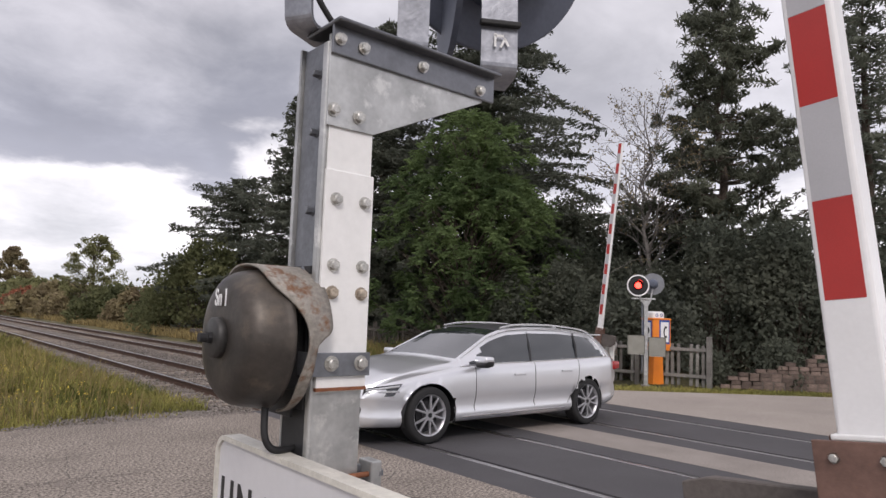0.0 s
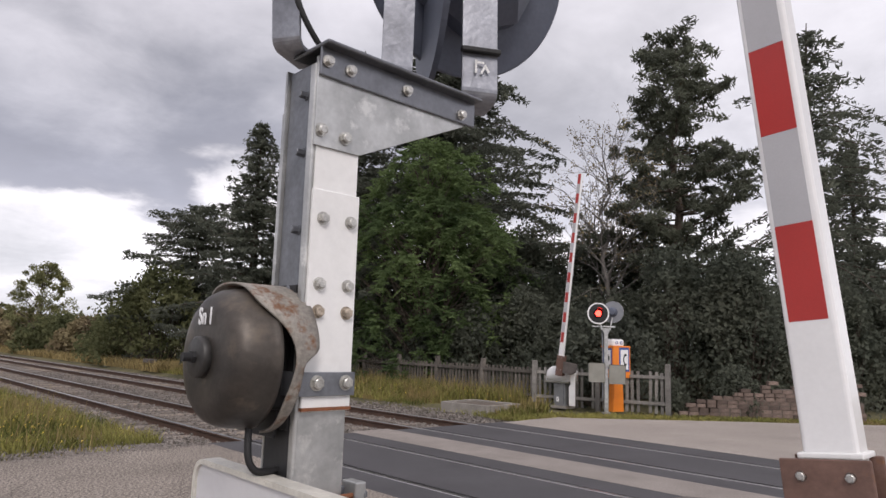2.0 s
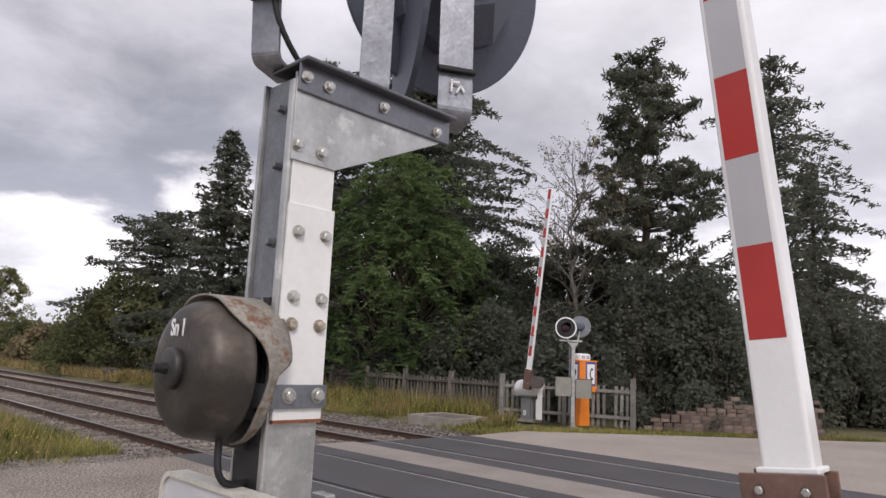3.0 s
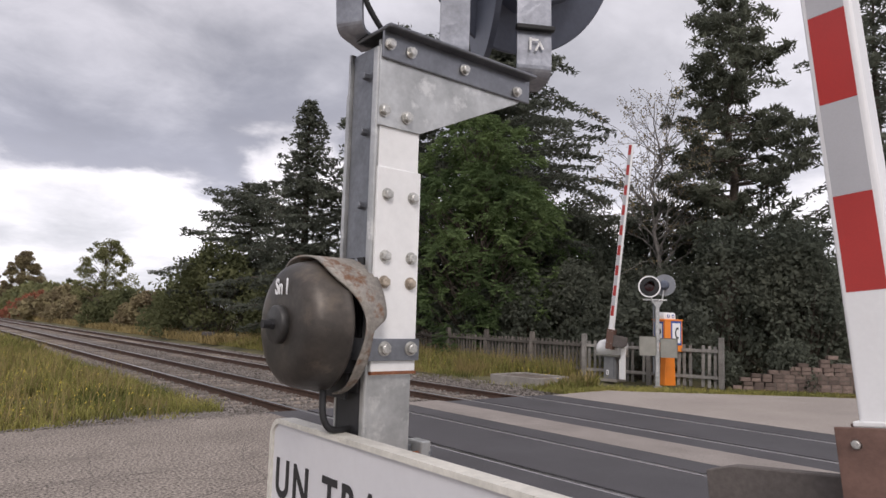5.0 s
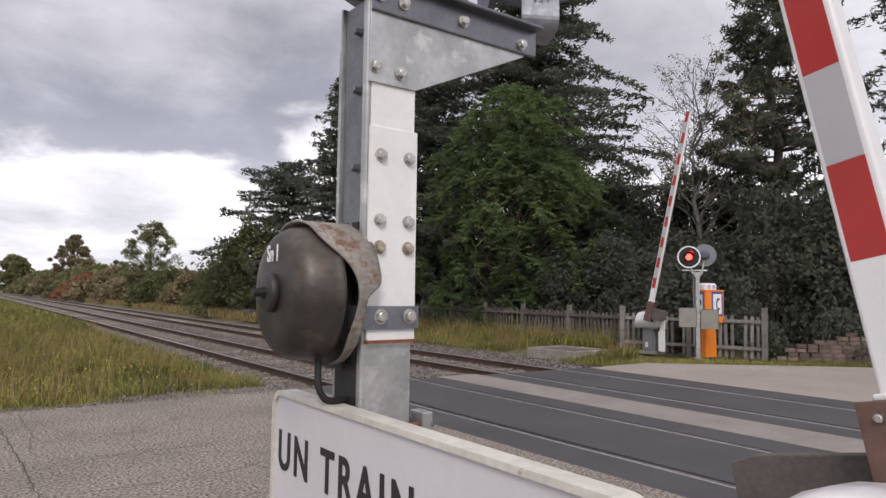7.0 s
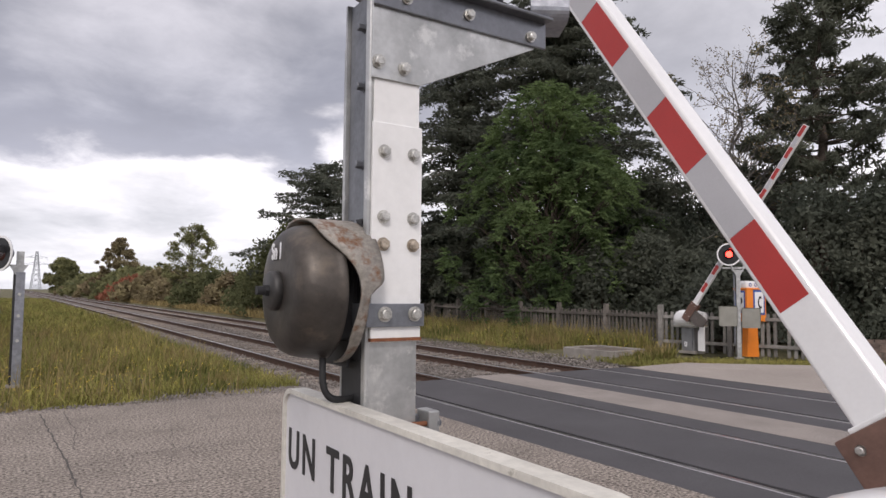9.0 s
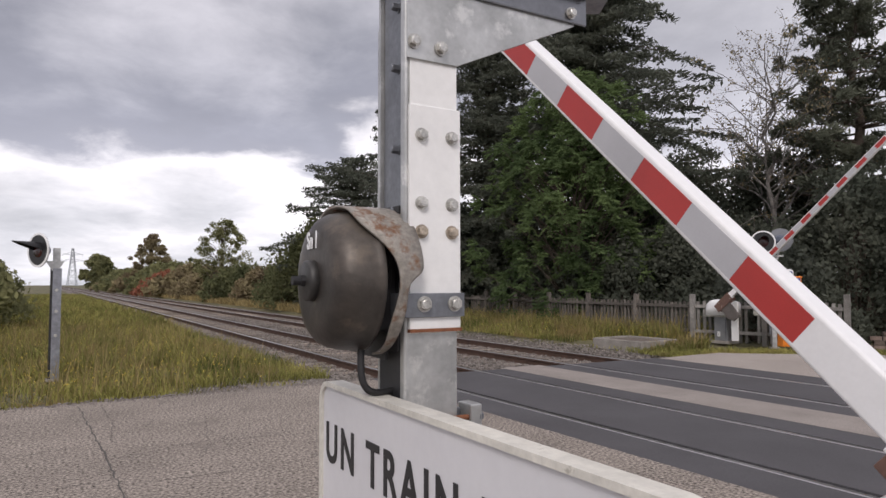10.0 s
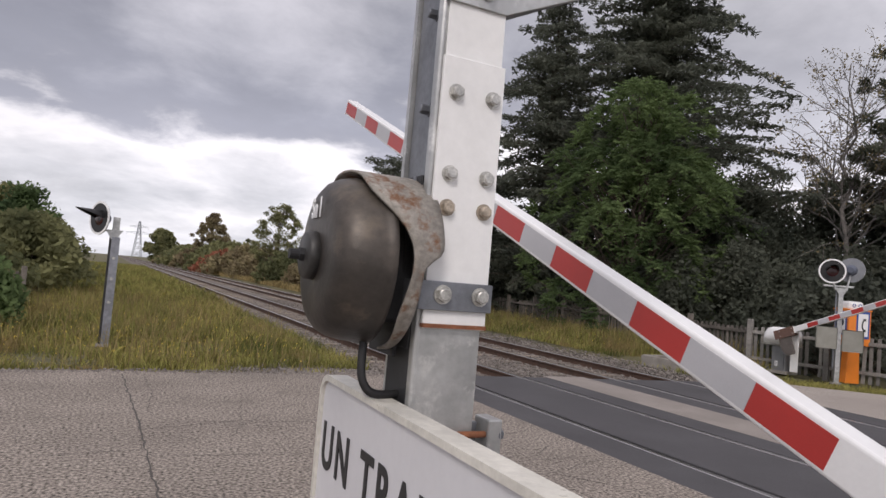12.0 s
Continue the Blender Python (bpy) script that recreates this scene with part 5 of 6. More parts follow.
# ---- small flashing signals ----
def signal_head(t, m, lit):
    h = part("lamp_board", lathe(bmesh.new(), [(0, 0.0), (0.25, 0.0), (0.255, 0.004), (0.255, 0.014), (0, 0.014)], 48), BLACK_GLOSS, t, "black round signal board with white rim", False, m)
    part("rim", lathe(bmesh.new(), [(0.250, 0.0), (0.285, 0.0), (0.285, 0.018), (0.250, 0.018), (0.250, 0.0)], 48), WHITE_CLEAN, h)
    part("rear_plate", lathe(bmesh.new(), [(0, -0.006), (0.284, -0.006), (0.284, -0.001), (0, -0.001)], 48), BACK_GREY, h, "grey rear face of the board")
    part("housing", lathe(bmesh.new(), [(0, -0.16), (0.07, -0.16), (0.11, -0.12), (0.13, -0.002), (0, -0.002)], 32), LAMP_GREY, h)
    v = bmesh.new()
    ring = [(0.135 * math.cos(radians(a)), 0.135 * math.sin(radians(a))) for a in range(90, 271, 12)]
    p0 = [v.verts.new((x, y, 0.014)) for x, y in ring]
    p1 = [v.verts.new((x, y * 0.9, 0.016 + 0.42 * max(0.05, -x / 0.135))) for x, y in ring]
    for i in range(len(ring) - 1):
        v.faces.new((p0[i], p0[i + 1], p1[i + 1], p1[i]))
    vo = part("visor", v, BLACK_GLOSS, h)
    vo.modifiers.new("thick", "SOLIDIFY").thickness = 0.004
    part("lens", lathe(bmesh.new(), [(0, 0.030), (0.08, 0.026), (0.125, 0.018), (0.125, 0.014), (0, 0.014)], 32), MIRROR_LENS, h)
    if lit:
        return part("lamp_insert", lathe(bmesh.new(), [(0, 0.004), (0.080, 0.003), (0.080, -0.001), (0, -0.001)], 32), RED_GLOW, h, "red glowing lamp insert", False, pose(0, 0, 0.10))
    return None


def pole_signal(x, y, turn, heads, label, boards=(), PH=2.1):
    t = thing("crossing_signal", pose(x, y, 0, 0, 0, turn), label, "signal", GUARD)
    p = bmesh.new()
    if PH < 2:
        box(p, 0.035, 0, PH / 2, 0.13, 0.12, PH, 0.004)
        # solid near-black box in place of a hollow: the channel's shade as colour
        part("pole_web", boxbm(-0.036, 0.03, PH / 2, 0.06, 0.14, PH, 0.003), DARK_STEEL, t, "dark box standing for the shade in the post's open side")
        for z in (0.75, 1.15, 1.5):
            part("bolt", hexbolt(bmesh.new(), (0.03, -0.06, z), (0, -1, 0), 0.02), BOLT, t)
        part("lamp_stay", boxbm(0.02, 0, PH + 0.14, 0.11, 0.06, 0.40, 0.006), GALV, t, "flat stay between post and lamp")
    else:
        box(p, 0, 0, PH / 2, 0.10, 0.085, PH, 0.006)
    part("pole", p, GALV_MID if PH < 2 else GALV, t)
    b = bmesh.new()
    prism(b, [(-0.14, PH + 0.12), (0.14, PH + 0.12), (0.10, PH + 0.06), (0.045, PH - 0.04), (-0.045, PH - 0.04), (-0.10, PH + 0.06)], 0.02, Matrix.Translation((0, -0.05, 0)), 0.002)
    part("bracket", b, GALV, t)
    inserts = []
    for hx, hy, hz, yaw, lit in heads:
        arm = bmesh.new()
        tube(arm, (hx * 0.6, hy * 0.6, PH + 0.08), (hx, hy, hz - 0.05), 0.022, seg=10)
        part("lamp_arm", arm, GALV, t)
        i = signal_head(t, pose(hx, hy, hz, 0, 0, yaw) @ pose(0, 0, 0, 0, 90, 0), lit)
        if i:
            inserts.append(i)
    for bx, bz in boards:
        part("sign_back", boxbm(bx, -0.06, bz, 0.44, 0.012, 0.50, 0.03), PALE_GREY, t, "pale grey back of a small sign")
    if boards:
        part("crossbar", boxbm(-0.06, -0.02, PH + 0.16, 0.62, 0.05, 0.04, 0.004), GALV, t, "short crossbar that carries the lamps")
        part("cable_duct", boxbm(-0.085, 0.02, 1.30, 0.035, 0.035, 1.9, 0.006), GALV_DULL, t)
    part("foot", boxbm(0, 0, 0.02, 0.2, 0.2, 0.04, 0.004), CONCRETE, t)
    return t, inserts


# yaw is the way that the lamp's face looks
far_signal, far_inserts = pole_signal(9.95, 10.3, -42, ((-0.22, -0.08, 2.60, -98, True), (0.22, 0.10, 2.66, 66, False)), "galvanised crossing signal with red lamp and dark second lamp", ((-0.26, 1.06), (0.28, 1.02)))
left_signal, _ = pole_signal(-5.24, 13.2, 0, ((-0.24, 0.0, 2.16, 212, False),), "galvanised signal post with a dark hooded lamp", (), 1.86)


# ---- emergency telephone ----
def telephone():
    t = thing("telephone_pillar", pose(10.75, 10.5, 0, 0, 0, -16), "orange roadside emergency telephone pillar with white cap", "telephone")
    st = bmesh.new()
    prism(st, [(-0.19, 0.0), (0.19, 0.0), (0.15, 0.95), (-0.15, 0.95)], 0.20, Matrix.Translation((0, -0.10, 0)), 0.01)
    part("pillar", st, ORANGE, t)
    part("cabinet", boxbm(0, 0, 1.34, 0.60, 0.48, 0.86, 0.012), ORANGE, t)
    part("roof_edge", boxbm(0, 0, 1.745, 0.63, 0.51, 0.03, 0.006), ORANGE, t)
    part("cap", boxbm(-0.06, 0, 1.84, 0.42, 0.36, 0.22, 0.06), WHITE_CLEAN, t)
    for s, sx in ((-1, 0.0),):
        part("panel", boxbm(0.08, -0.242, 1.40, 0.36, 0.006, 0.64, 0.003), BLUE, t, "blue panel")
        part("panel_white", boxbm(0.08, -0.247, 1.40, 0.27, 0.006, 0.53, 0.003), WHITE_CLEAN, t)
        hs = bmesh.new()
        arc = [(0.08 + 0.13 * math.cos(radians(a)) - 0.10, 1.40 + 0.17 * math.sin(radians(a))) for a in range(-48, 49, 12)]
        for (ax, az), (cx, cz) in zip(arc, arc[1:]):
            tube(hs, (0.16 - ax, -0.252, az), (0.16 - cx, -0.252, cz), 0.016, seg=6)
        for k in (0, -1):
            box(hs, 0.16 - arc[k][0] + 0.018, -0.252, arc[k][1], 0.075, 0.012, 0.055, 0.004)
        part("handset_symbol", hs, BLACK_PAINT, t)
    part("side_panel", boxbm(-0.302, 0.0, 1.42, 0.006, 0.36, 0.56, 0.002), BLUE, t)
    part("side_panel_white", boxbm(-0.307, 0.0, 1.42, 0.006, 0.27, 0.46, 0.002), WHITE_CLEAN, t)
    lp = bmesh.new()
    tube(lp, (-0.312, 0, 1.44), (-0.32, 0, 1.44), 0.10, seg=24)
    part("speaker_grille", lp, DARK_STEEL, t)
    for sx in (-0.09, 0.07):
        a = bmesh.new()
        lathe(a, [(0.028, 0), (0.045, 0), (0.045, 0.006), (0.028, 0.006), (0.028, 0)], 24, pose(sx - 0.04, -0.180, 1.85, 90))
        part("cap_emblem", a, BLUE, t)
    return t


telephone()


# ---- concrete fence behind the far track ----
def fence_run(p, q, h, label, mt=FENCE):
    p, q = Vector((*p, 0)), Vector((*q, 0))
    L = (q - p).length
    yaw = math.degrees(math.atan2(q.y - p.y, q.x - p.x))
    t = thing("fence", pose(p.x, p.y, -0.03, 0, 0, yaw), label, "fence", "concrete fences")
    pm = mesh_of(boxbm(0, 0, h * 0.54, 0.13, 0.13, h * 1.08, 0.012), "fence_post", mt)
    sm = mesh_of(boxbm(0, 0, h * 0.47, 0.080, 0.035, h * 0.88, 0.006), "picket", mt)
    rm = mesh_of(boxbm(0.5, 0, 0, 1.0, 0.055, 0.085, 0.006), "fence_rail", mt)
    rnd = random.Random(int(L * 100))
    n = max(1, round(L / 2.2))
    for i in range(n + 1):
        piece("fence_post", pm, t, pose(L * i / n, 0, rnd.uniform(-0.03, 0.03), rnd.uniform(-1.5, 1.5), rnd.uniform(-1, 1)))
    for i in range(n):
        for z in (0.25, 0.80):
            piece("fence_rail", rm, t, pose(L * i / n, 0.012, h * z + rnd.uniform(-0.01, 0.01)) @ Matrix.Diagonal((L / n, 1, 1, 1)))
        m = int(L / n / 0.155)
        for k in range(1, m):
            if rnd.random() < 0.05:
                continue
            piece("picket", sm, t, pose(L * i / n + L / n * k / m, -0.036, rnd.uniform(-0.02, 0.02), 0, rnd.uniform(-1.5, 1.5)))
    return t


fence_run((10.2, 12.87), (11.5, 33.2), 1.22, "old weathered grey concrete picket fence along the railway")
fence_run((-9.4, 21.0), (-7.3, 21.4), 1.0, "short run of grey concrete fence among shrubs")
fence_run((11.25, 9.25), (10.2, 12.87), 1.24, "short pale grey concrete picket fence beside the far barrier", FENCE_PALE)


# ---- low brick wall ----
def brick_wall():
    t = thing("brick_wall", pose(11.75, 9.1, 0, 0, 0, -48), "low broken brick wall with uneven stepped top", "wall")
    L = 4.6
    core = bmesh.new()
    box(core, L / 2 + 0.45, 0.108, 0.22, L - 0.9, 0.335, 0.50)
    box(core, L / 2 + 1.2, 0.108, 0.60, L - 2.6, 0.332, 0.30)
    part("core", core, MORTAR, t)
    me = [mesh_of(boxbm(0, 0, 0, 0.232 + 0.022 * i, 0.14, 0.096, 0.006), "brick", STONE) for i in range(2)]
    rnd = random.Random(2)
    for r in range(9):
        start = 0.10 * r if r < 4 else (0.9 + 0.36 * (r - 4))
        x = start + (0.17 if r % 2 else 0)
        while x < L:
            if not (r > 5 and rnd.random() < 0.25):
                piece("brick", rnd.choice(me), t, pose(x, 0.0 + rnd.uniform(-0.006, 0.006), 0.05 + r * 0.106 + rnd.uniform(-0.006, 0.006), 0, rnd.uniform(-1, 1), rnd.uniform(-2, 2)))
            x += 0.266
    return t


brick_wall()
for wx, wy, ww, wh in ((13.1, 8.35, 1.3, 1.0), (14.9, 6.35, 1.6, 1.2), (11.85, 9.55, 0.9, 0.7)):
    bush(wx, wy, ww, wh, int(wx * 10), "dark weeds growing over the broken brick wall", LEAF_SHADE, 0.055, 1.2)


# ---- concrete pit cover by the far track ----
def pit_cover():
    t = thing("cable_pit", pose(8.15, 13.1, 0, 0, 0, 4), "low grey concrete cable pit with a flat lid", "pit")
    w, d = 1.35, 1.6
    for nm, cx, cy, sx, sy in (("side_wall", -w / 2, 0, 0.13, d), ("side_wall", w / 2, 0, 0.13, d), ("side_wall", 0, -d / 2 - 0.0, w - 0.135, 0.13), ("side_wall", 0, d / 2, w - 0.135, 0.13)):
        part(nm, boxbm(cx, cy, -0.05, sx, sy, 0.36, 0.01), CONCRETE, t)
    part("lid", boxbm(0, 0, 0.05, w - 0.14, d - 0.14, 0.08, 0.008), SLEEPER, t, "darker flat lid")
    return t


pit_cover()


def small_cabinet():
    t = thing("trackside_box", pose(7.6, 36.0, 0), "small dark grey trackside junction box on short legs", "box")
    part("case", boxbm(0, 0, 0.42, 0.45, 0.7, 0.20, 0.02), WEIGHT, t)
    for sx in (-0.15, 0.15):
        for sy in (-0.25, 0.25):
            part("leg", boxbm(sx, sy, 0.15, 0.05, 0.05, 0.36), DARK_STEEL, t)


small_cabinet()


def pylon():
    t = thing("power_pylon", pose(20, 930, 0, 0, 0, 10), "distant grey lattice power pylon", "pylon")
    segs = []
    H = 46.0
    def w(z):
        return 4.2 * (1 - z / H) + 0.9
    zs = [0, 8, 15, 21, 26, 30, 34, 38, 42, 46]
    for a, b in zip(zs, zs[1:]):
        c0 = [(sx * w(a), sy * w(a), a) for sx, sy in ((-1, -1), (1, -1), (1, 1), (-1, 1))]
        c1 = [(sx * w(b), sy * w(b), b) for sx, sy in ((-1, -1), (1, -1), (1, 1), (-1, 1))]
        for i in range(4):
            j = (i + 1) % 4
            segs += [(c0[i], c1[i], 0.28, 0.28), (c0[i], c1[j], 0.16, 0.16), (c0[j], c1[i], 0.16, 0.16)]
    for z, L in ((30, 15), (38, 11)):
        for s in (-1, 1):
            segs += [((0, 0, z), (s * L, 0, z + 0.6), 0.3, 0.15), ((0, 0, z + 3), (s * L, 0, z + 0.6), 0.25, 0.15)]
            segs += [((s * L, 0, z + 0.6), (s * L, 0, z - 2.2), 0.12, 0.12)]
    limb_mesh("lattice", segs, PYLON_M, t)
    return t


pylon()

# ---- the silver estate car ----
CS, STRETCH = 1.05, 1.055


def interp(tab, x):
    return float(np.interp(x, [a for a, _ in tab], [b for _, b in tab]))


# along the car from its nose: heights of top line and belt, half widths
TOP = [(0, 0.56), (0.04, 0.66), (0.12, 0.73), (0.5, 0.85), (1.0, 0.94), (1.32, 0.985), (1.42, 1.03), (2.0, 1.33), (2.35, 1.43), (2.8, 1.46), (3.4, 1.455), (4.0, 1.41), (4.45, 1.35), (4.62, 1.30), (4.80, 1.10), (4.87, 0.98), (4.92, 0.9), (4.94, 0.74)]
BELT = [(0, 0.54), (0.12, 0.68), (0.5, 0.77), (1.0, 0.86), (1.35, 0.915), (2.0, 0.945), (3.0, 0.965), (4.0, 0.995), (4.6, 1.01), (4.8, 0.97), (4.94, 0.70)]
BOT = [(0, 0.30), (0.1, 0.22), (0.6, 0.20), (1.5, 0.21), (3.4, 0.21), (4.4, 0.24), (4.8, 0.30), (4.94, 0.44)]
HALF = [(0, 0.58), (0.06, 0.70), (0.2, 0.80), (0.5, 0.885), (1.0, 0.925), (2.0, 0.935), (3.6, 0.94), (4.2, 0.925), (4.6, 0.88), (4.85, 0.80), (4.94, 0.70)]
ROOFW = [(0, 0.56), (0.5, 0.80), (1.2, 0.80), (1.45, 0.74), (2.2, 0.60), (3.2, 0.60), (4.2, 0.56), (4.62, 0.54), (4.8, 0.62), (4.94, 0.62)]
AX_F, AX_R, WR = 0.92, 3.85, 0.345


def along(x):
    """Distance behind the front axle; the tail is a little short."""
    return ((x if x < AX_R else AX_R + (x - AX_R) * 0.80) - AX_F) * STRETCH


def car_section(x):
    zt, zb, zo, w, wr = interp(TOP, x), interp(BELT, x), interp(BOT, x), interp(HALF, x), interp(ROOFW, x)
    zt = max(zt, zb + 0.02)
    side = [(w * 0.80, zo), (w * 0.94, zo + 0.03), (w * 0.985, zo + 0.09), (w * 0.982, zo + 0.15), (w * 0.955, zo + 0.20 + 0.02 * max(0, x - 2)), (w * 0.992, zo + 0.33)]
    for k in (0.25, 0.5, 0.75):
        side.append((w * (1 - 0.012 * k), zo + 0.33 + (zb - 0.045 - zo - 0.33) * k))
    side += [(w * 0.978, zb - 0.045), (w * 0.955, zb - 0.008), (w * 0.925, zb)]
    d = zt - zb
    rail = (wr + 0.045, zt - 0.055 * min(1, d / 0.3))
    for k in (0.12, 0.35, 0.65, 0.88):
        side.append((w * 0.925 + (rail[0] - w * 0.925) * k + 0.020 * math.sin(3.14 * k) * min(1, d / 0.3), zb + (rail[1] - zb) * k))
    side.append(rail)
    side += [(wr, zt - 0.018 * min(1, d / 0.3)), (wr * 0.72, zt - 0.002), (wr * 0.38, zt + 0.008), (0.0, zt + 0.012)]
    return side


def build_car():
    t = thing("estate_car", pose(0, 0, 0), "silver metallic estate car driving over the crossing", "car")
    xs = sorted(set([round(v, 4) for v in np.linspace(0, 4.94, 96)] + [1.36, 1.42, 2.05, 2.62, 2.70, 3.52, 3.60, 4.42, 4.62, 4.80]))
    rows = [car_section(x) for x in xs]
    nr = len(rows[0])
    body = bmesh.new()
    glassm, wind, rear, trim, roof = bmesh.new(), bmesh.new(), bmesh.new(), bmesh.new(), bmesh.new()

    def snapped(x, z):
        for ax in (AX_F, AX_R):
            dx, dz = x - ax, z - WR
            r = math.hypot(dx, dz)
            if 0.335 < r < 0.425 and z > 0.12:
                return ax + dx / r * 0.385, WR + dz / r * 0.385
        return x, z

    for sgn in (-1, 1):
        grid = []
        for x, sec in zip(xs, rows):
            col = []
            for j, (y, z) in enumerate(sec):
                xx, zz = (snapped(x, z) if 0 < j < 10 else (x, z))
                col.append((along(xx) * CS, sgn * y * CS, zz * CS))
            grid.append(col)
        cache = {}

        def vert(bm, i, j):
            key = (id(bm), i, j)
            if key not in cache:
                cache[key] = bm.verts.new(grid[i][j])
            return cache[key]

        for i in range(len(xs) - 1):
            xm = (xs[i] + xs[i + 1]) / 2
            for j in range(nr - 1):
                cz = sum(grid[a][b][2] for a in (i, i + 1) for b in (j, j + 1)) / 4 / CS
                cx = sum(grid[a][b][0] for a in (i, i + 1) for b in (j, j + 1)) / 4 / CS / STRETCH + AX_F
                cx = cx if cx < AX_R else AX_R + (cx - AX_R) / 0.80
                if j < 10 and any(math.hypot(cx - ax, cz - WR) < 0.378 for ax in (AX_F, AX_R)):
                    continue
                bm = body
                # daylight openings: between belt and roof rail
                if 11 <= j <= 15 and 1.42 <= xm <= 4.42:
                    lead = 1.42 + (j - 11) * 0.14
                    tail = 4.46 - (j - 11) * 0.085
                    if lead < xm < tail and j <= 14:
                        bm = glassm
                if j >= 17 and 1.40 < xm < 2.22:
                    bm = wind
                if j >= 16 and 2.22 < xm < 4.55 and j >= 17:
                    bm = roof
                if j >= 17 and 4.63 < xm < 4.82:
                    bm = rear
                vs = [vert(bm, i, j), vert(bm, i + 1, j), vert(bm, i + 1, j + 1), vert(bm, i, j + 1)]
                if sgn > 0:
                    vs.reverse()
                try:
                    bm.faces.new(vs)
                except ValueError:
                    pass
    # nose and tail closings
    for i in (0, len(xs) - 1):
        sec = rows[i]
        x = along(xs[i]) * CS
        vs = [body.verts.new((x, -y * CS, z * CS)) for y, z in sec] + [body.verts.new((x, y * CS, z * CS)) for y, z in sec[::-1][1:]]
        body.faces.new(vs)
    for bm in (body, glassm, wind, rear, roof):
        bmesh.ops.remove_doubles(bm, verts=bm.verts, dist=0.0008)
        bmesh.ops.recalc_face_normals(bm, faces=bm.faces)
    part("body", body, CAR_SILVER, t, "silver metallic bodywork", True)
    part("side_glass", glassm, CAR_GLASS, t, "dark side windows", True)
    part("windscreen", wind, CAR_GLASS, t, "sloping windscreen", True)
    part("rear_window", rear, CAR_GLASS, t, "", True)
    part("roof", roof, CAR_BLACK, t, "black glass roof", True)
    S = lambda x, y, z: (along(x) * CS, y * CS, z * CS)

    def strip(name, pts, w, h, mt, label=""):
        bm = bmesh.new()
        for p, q in zip(pts, pts[1:]):
            tube(bm, S(*p), S(*q), w * CS, seg=6)
        return part(name, bm, mt, t, label)

    for s in (-1, 1):
        belt = [(x, s * (interp(HALF, x) * 0.932), interp(BELT, x) + 0.004) for x in np.linspace(1.40, 4.50, 16)]
        strip("belt_trim", belt, 0.009, 0, CAR_TRIM, "bright window trim")
        rail = []
        for x in np.linspace(2.05, 4.35, 14):
            rail.append((x, s * (interp(ROOFW, x) + 0.055), interp(TOP, x) - 0.045))
        strip("window_trim", rail + [belt[-1]], 0.010, 0, CAR_TRIM)
        ap = [(x, s * (interp(ROOFW, x) + 0.04), interp(TOP, x) - 0.03) for x in np.linspace(1.45, 2.1, 6)]
        strip("a_pillar", [belt[0]] + ap, 0.016, 0, CAR_SILVER)
        rr = [(x, s * (interp(ROOFW, x) + 0.01), interp(TOP, x) + 0.018 * (1 if 2.4 < x < 4.2 else 0.3)) for x in np.linspace(2.3, 4.35, 10)]
        strip("roof_rail", rr, 0.014, 0, CAR_TRIM, "bright roof rail")
        for xb, lean in ((2.66, 0.10), (3.62, 0.16)):
            yb, yr = interp(HALF, xb) * 0.926, interp(ROOFW, xb) + 0.058
            strip("pillar", [(xb, s * yb, interp(BELT, xb)), (xb + lean * 0.4, s * (yb * 0.55 + yr * 0.45 + 0.02), interp(BELT, xb) + 0.2), (xb + lean, s * yr, interp(TOP, xb) - 0.09)], 0.017, 0, CAR_BLACK)
        for xd in (1.62, 2.70, 3.62):
            pts = []
            for j in range(3, 11):
                sec = car_section(xd)
                off = 0.30 * max(0, (0.52 - (sec[j][1] - 0.3)) / 0.5) ** 2 if xd == 3.62 else 0.0
                y, z = car_section(xd - off)[j]
                pts.append((xd - off, s * (y + 0.001), z))
            strip("door_gap", pts, 0.0045, 0, CAR_BLACK)
        for xd, zd in ((2.30, 0.80), (3.24, 0.825)):
            h = bmesh.new()
            box(h, *S(xd + 0.1, s * (interp(HALF, xd) * 0.99 + 0.006), zd), 0.23 * CS, 0.03 * CS, 0.030 * CS, 0.008)
            part("door_handle", h, CAR_SILVER, t)
        mi = bmesh.new()
        box(mi, *S(1.66, s * 1.03, 0.99), 0.16 * CS, 0.22 * CS, 0.125 * CS, 0.03)
        part("wing_mirror", mi, CAR_BLACK, t, "black wing mirror with silver cap", True)
        mk = bmesh.new()
        box(mk, *S(1.655, s * 1.03, 1.015), 0.165 * CS, 0.225 * CS, 0.085 * CS, 0.03)
        part("mirror_cap", mk, CAR_SILVER, t, "", True)
        mj = bmesh.new()
        box(mj, *S(1.67, s * 0.99, 0.935), 0.12 * CS, 0.16 * CS, 0.05 * CS, 0.012)
        part("mirror_base", mj, CAR_BLACK, t)
        sill = [(x, s * (interp(HALF, x) * 0.975 + 0.003), interp(BOT, x) + 0.085) for x in np.linspace(1.42, 3.34, 6)]
        strip("sill_trim", sill, 0.012, 0, CAR_TRIM)
        # headlamp and air intake
        hl = bmesh.new()
        pts = [(0.08, 0.69, 0.575), (0.40, 0.872, 0.60), (0.50, 0.896, 0.745), (0.10, 0.71, 0.69)]
        a = [hl.verts.new(S(x, s * (y + 0.008), z)) for x, y, z in pts]
        b = [hl.verts.new(S(x + 0.05, s * (y - 0.05), z)) for x, y, z in pts]
        hl.faces.new(a); hl.faces.new(b[::-1])
        for k in range(4):
            hl.faces.new((a[k], b[k], b[(k + 1) % 4], a[(k + 1) % 4]))
        bmesh.ops.recalc_face_normals(hl, faces=hl.faces)
        part("headlamp", hl, LENS_DARK, t, "smoked headlamp with pale light bars")
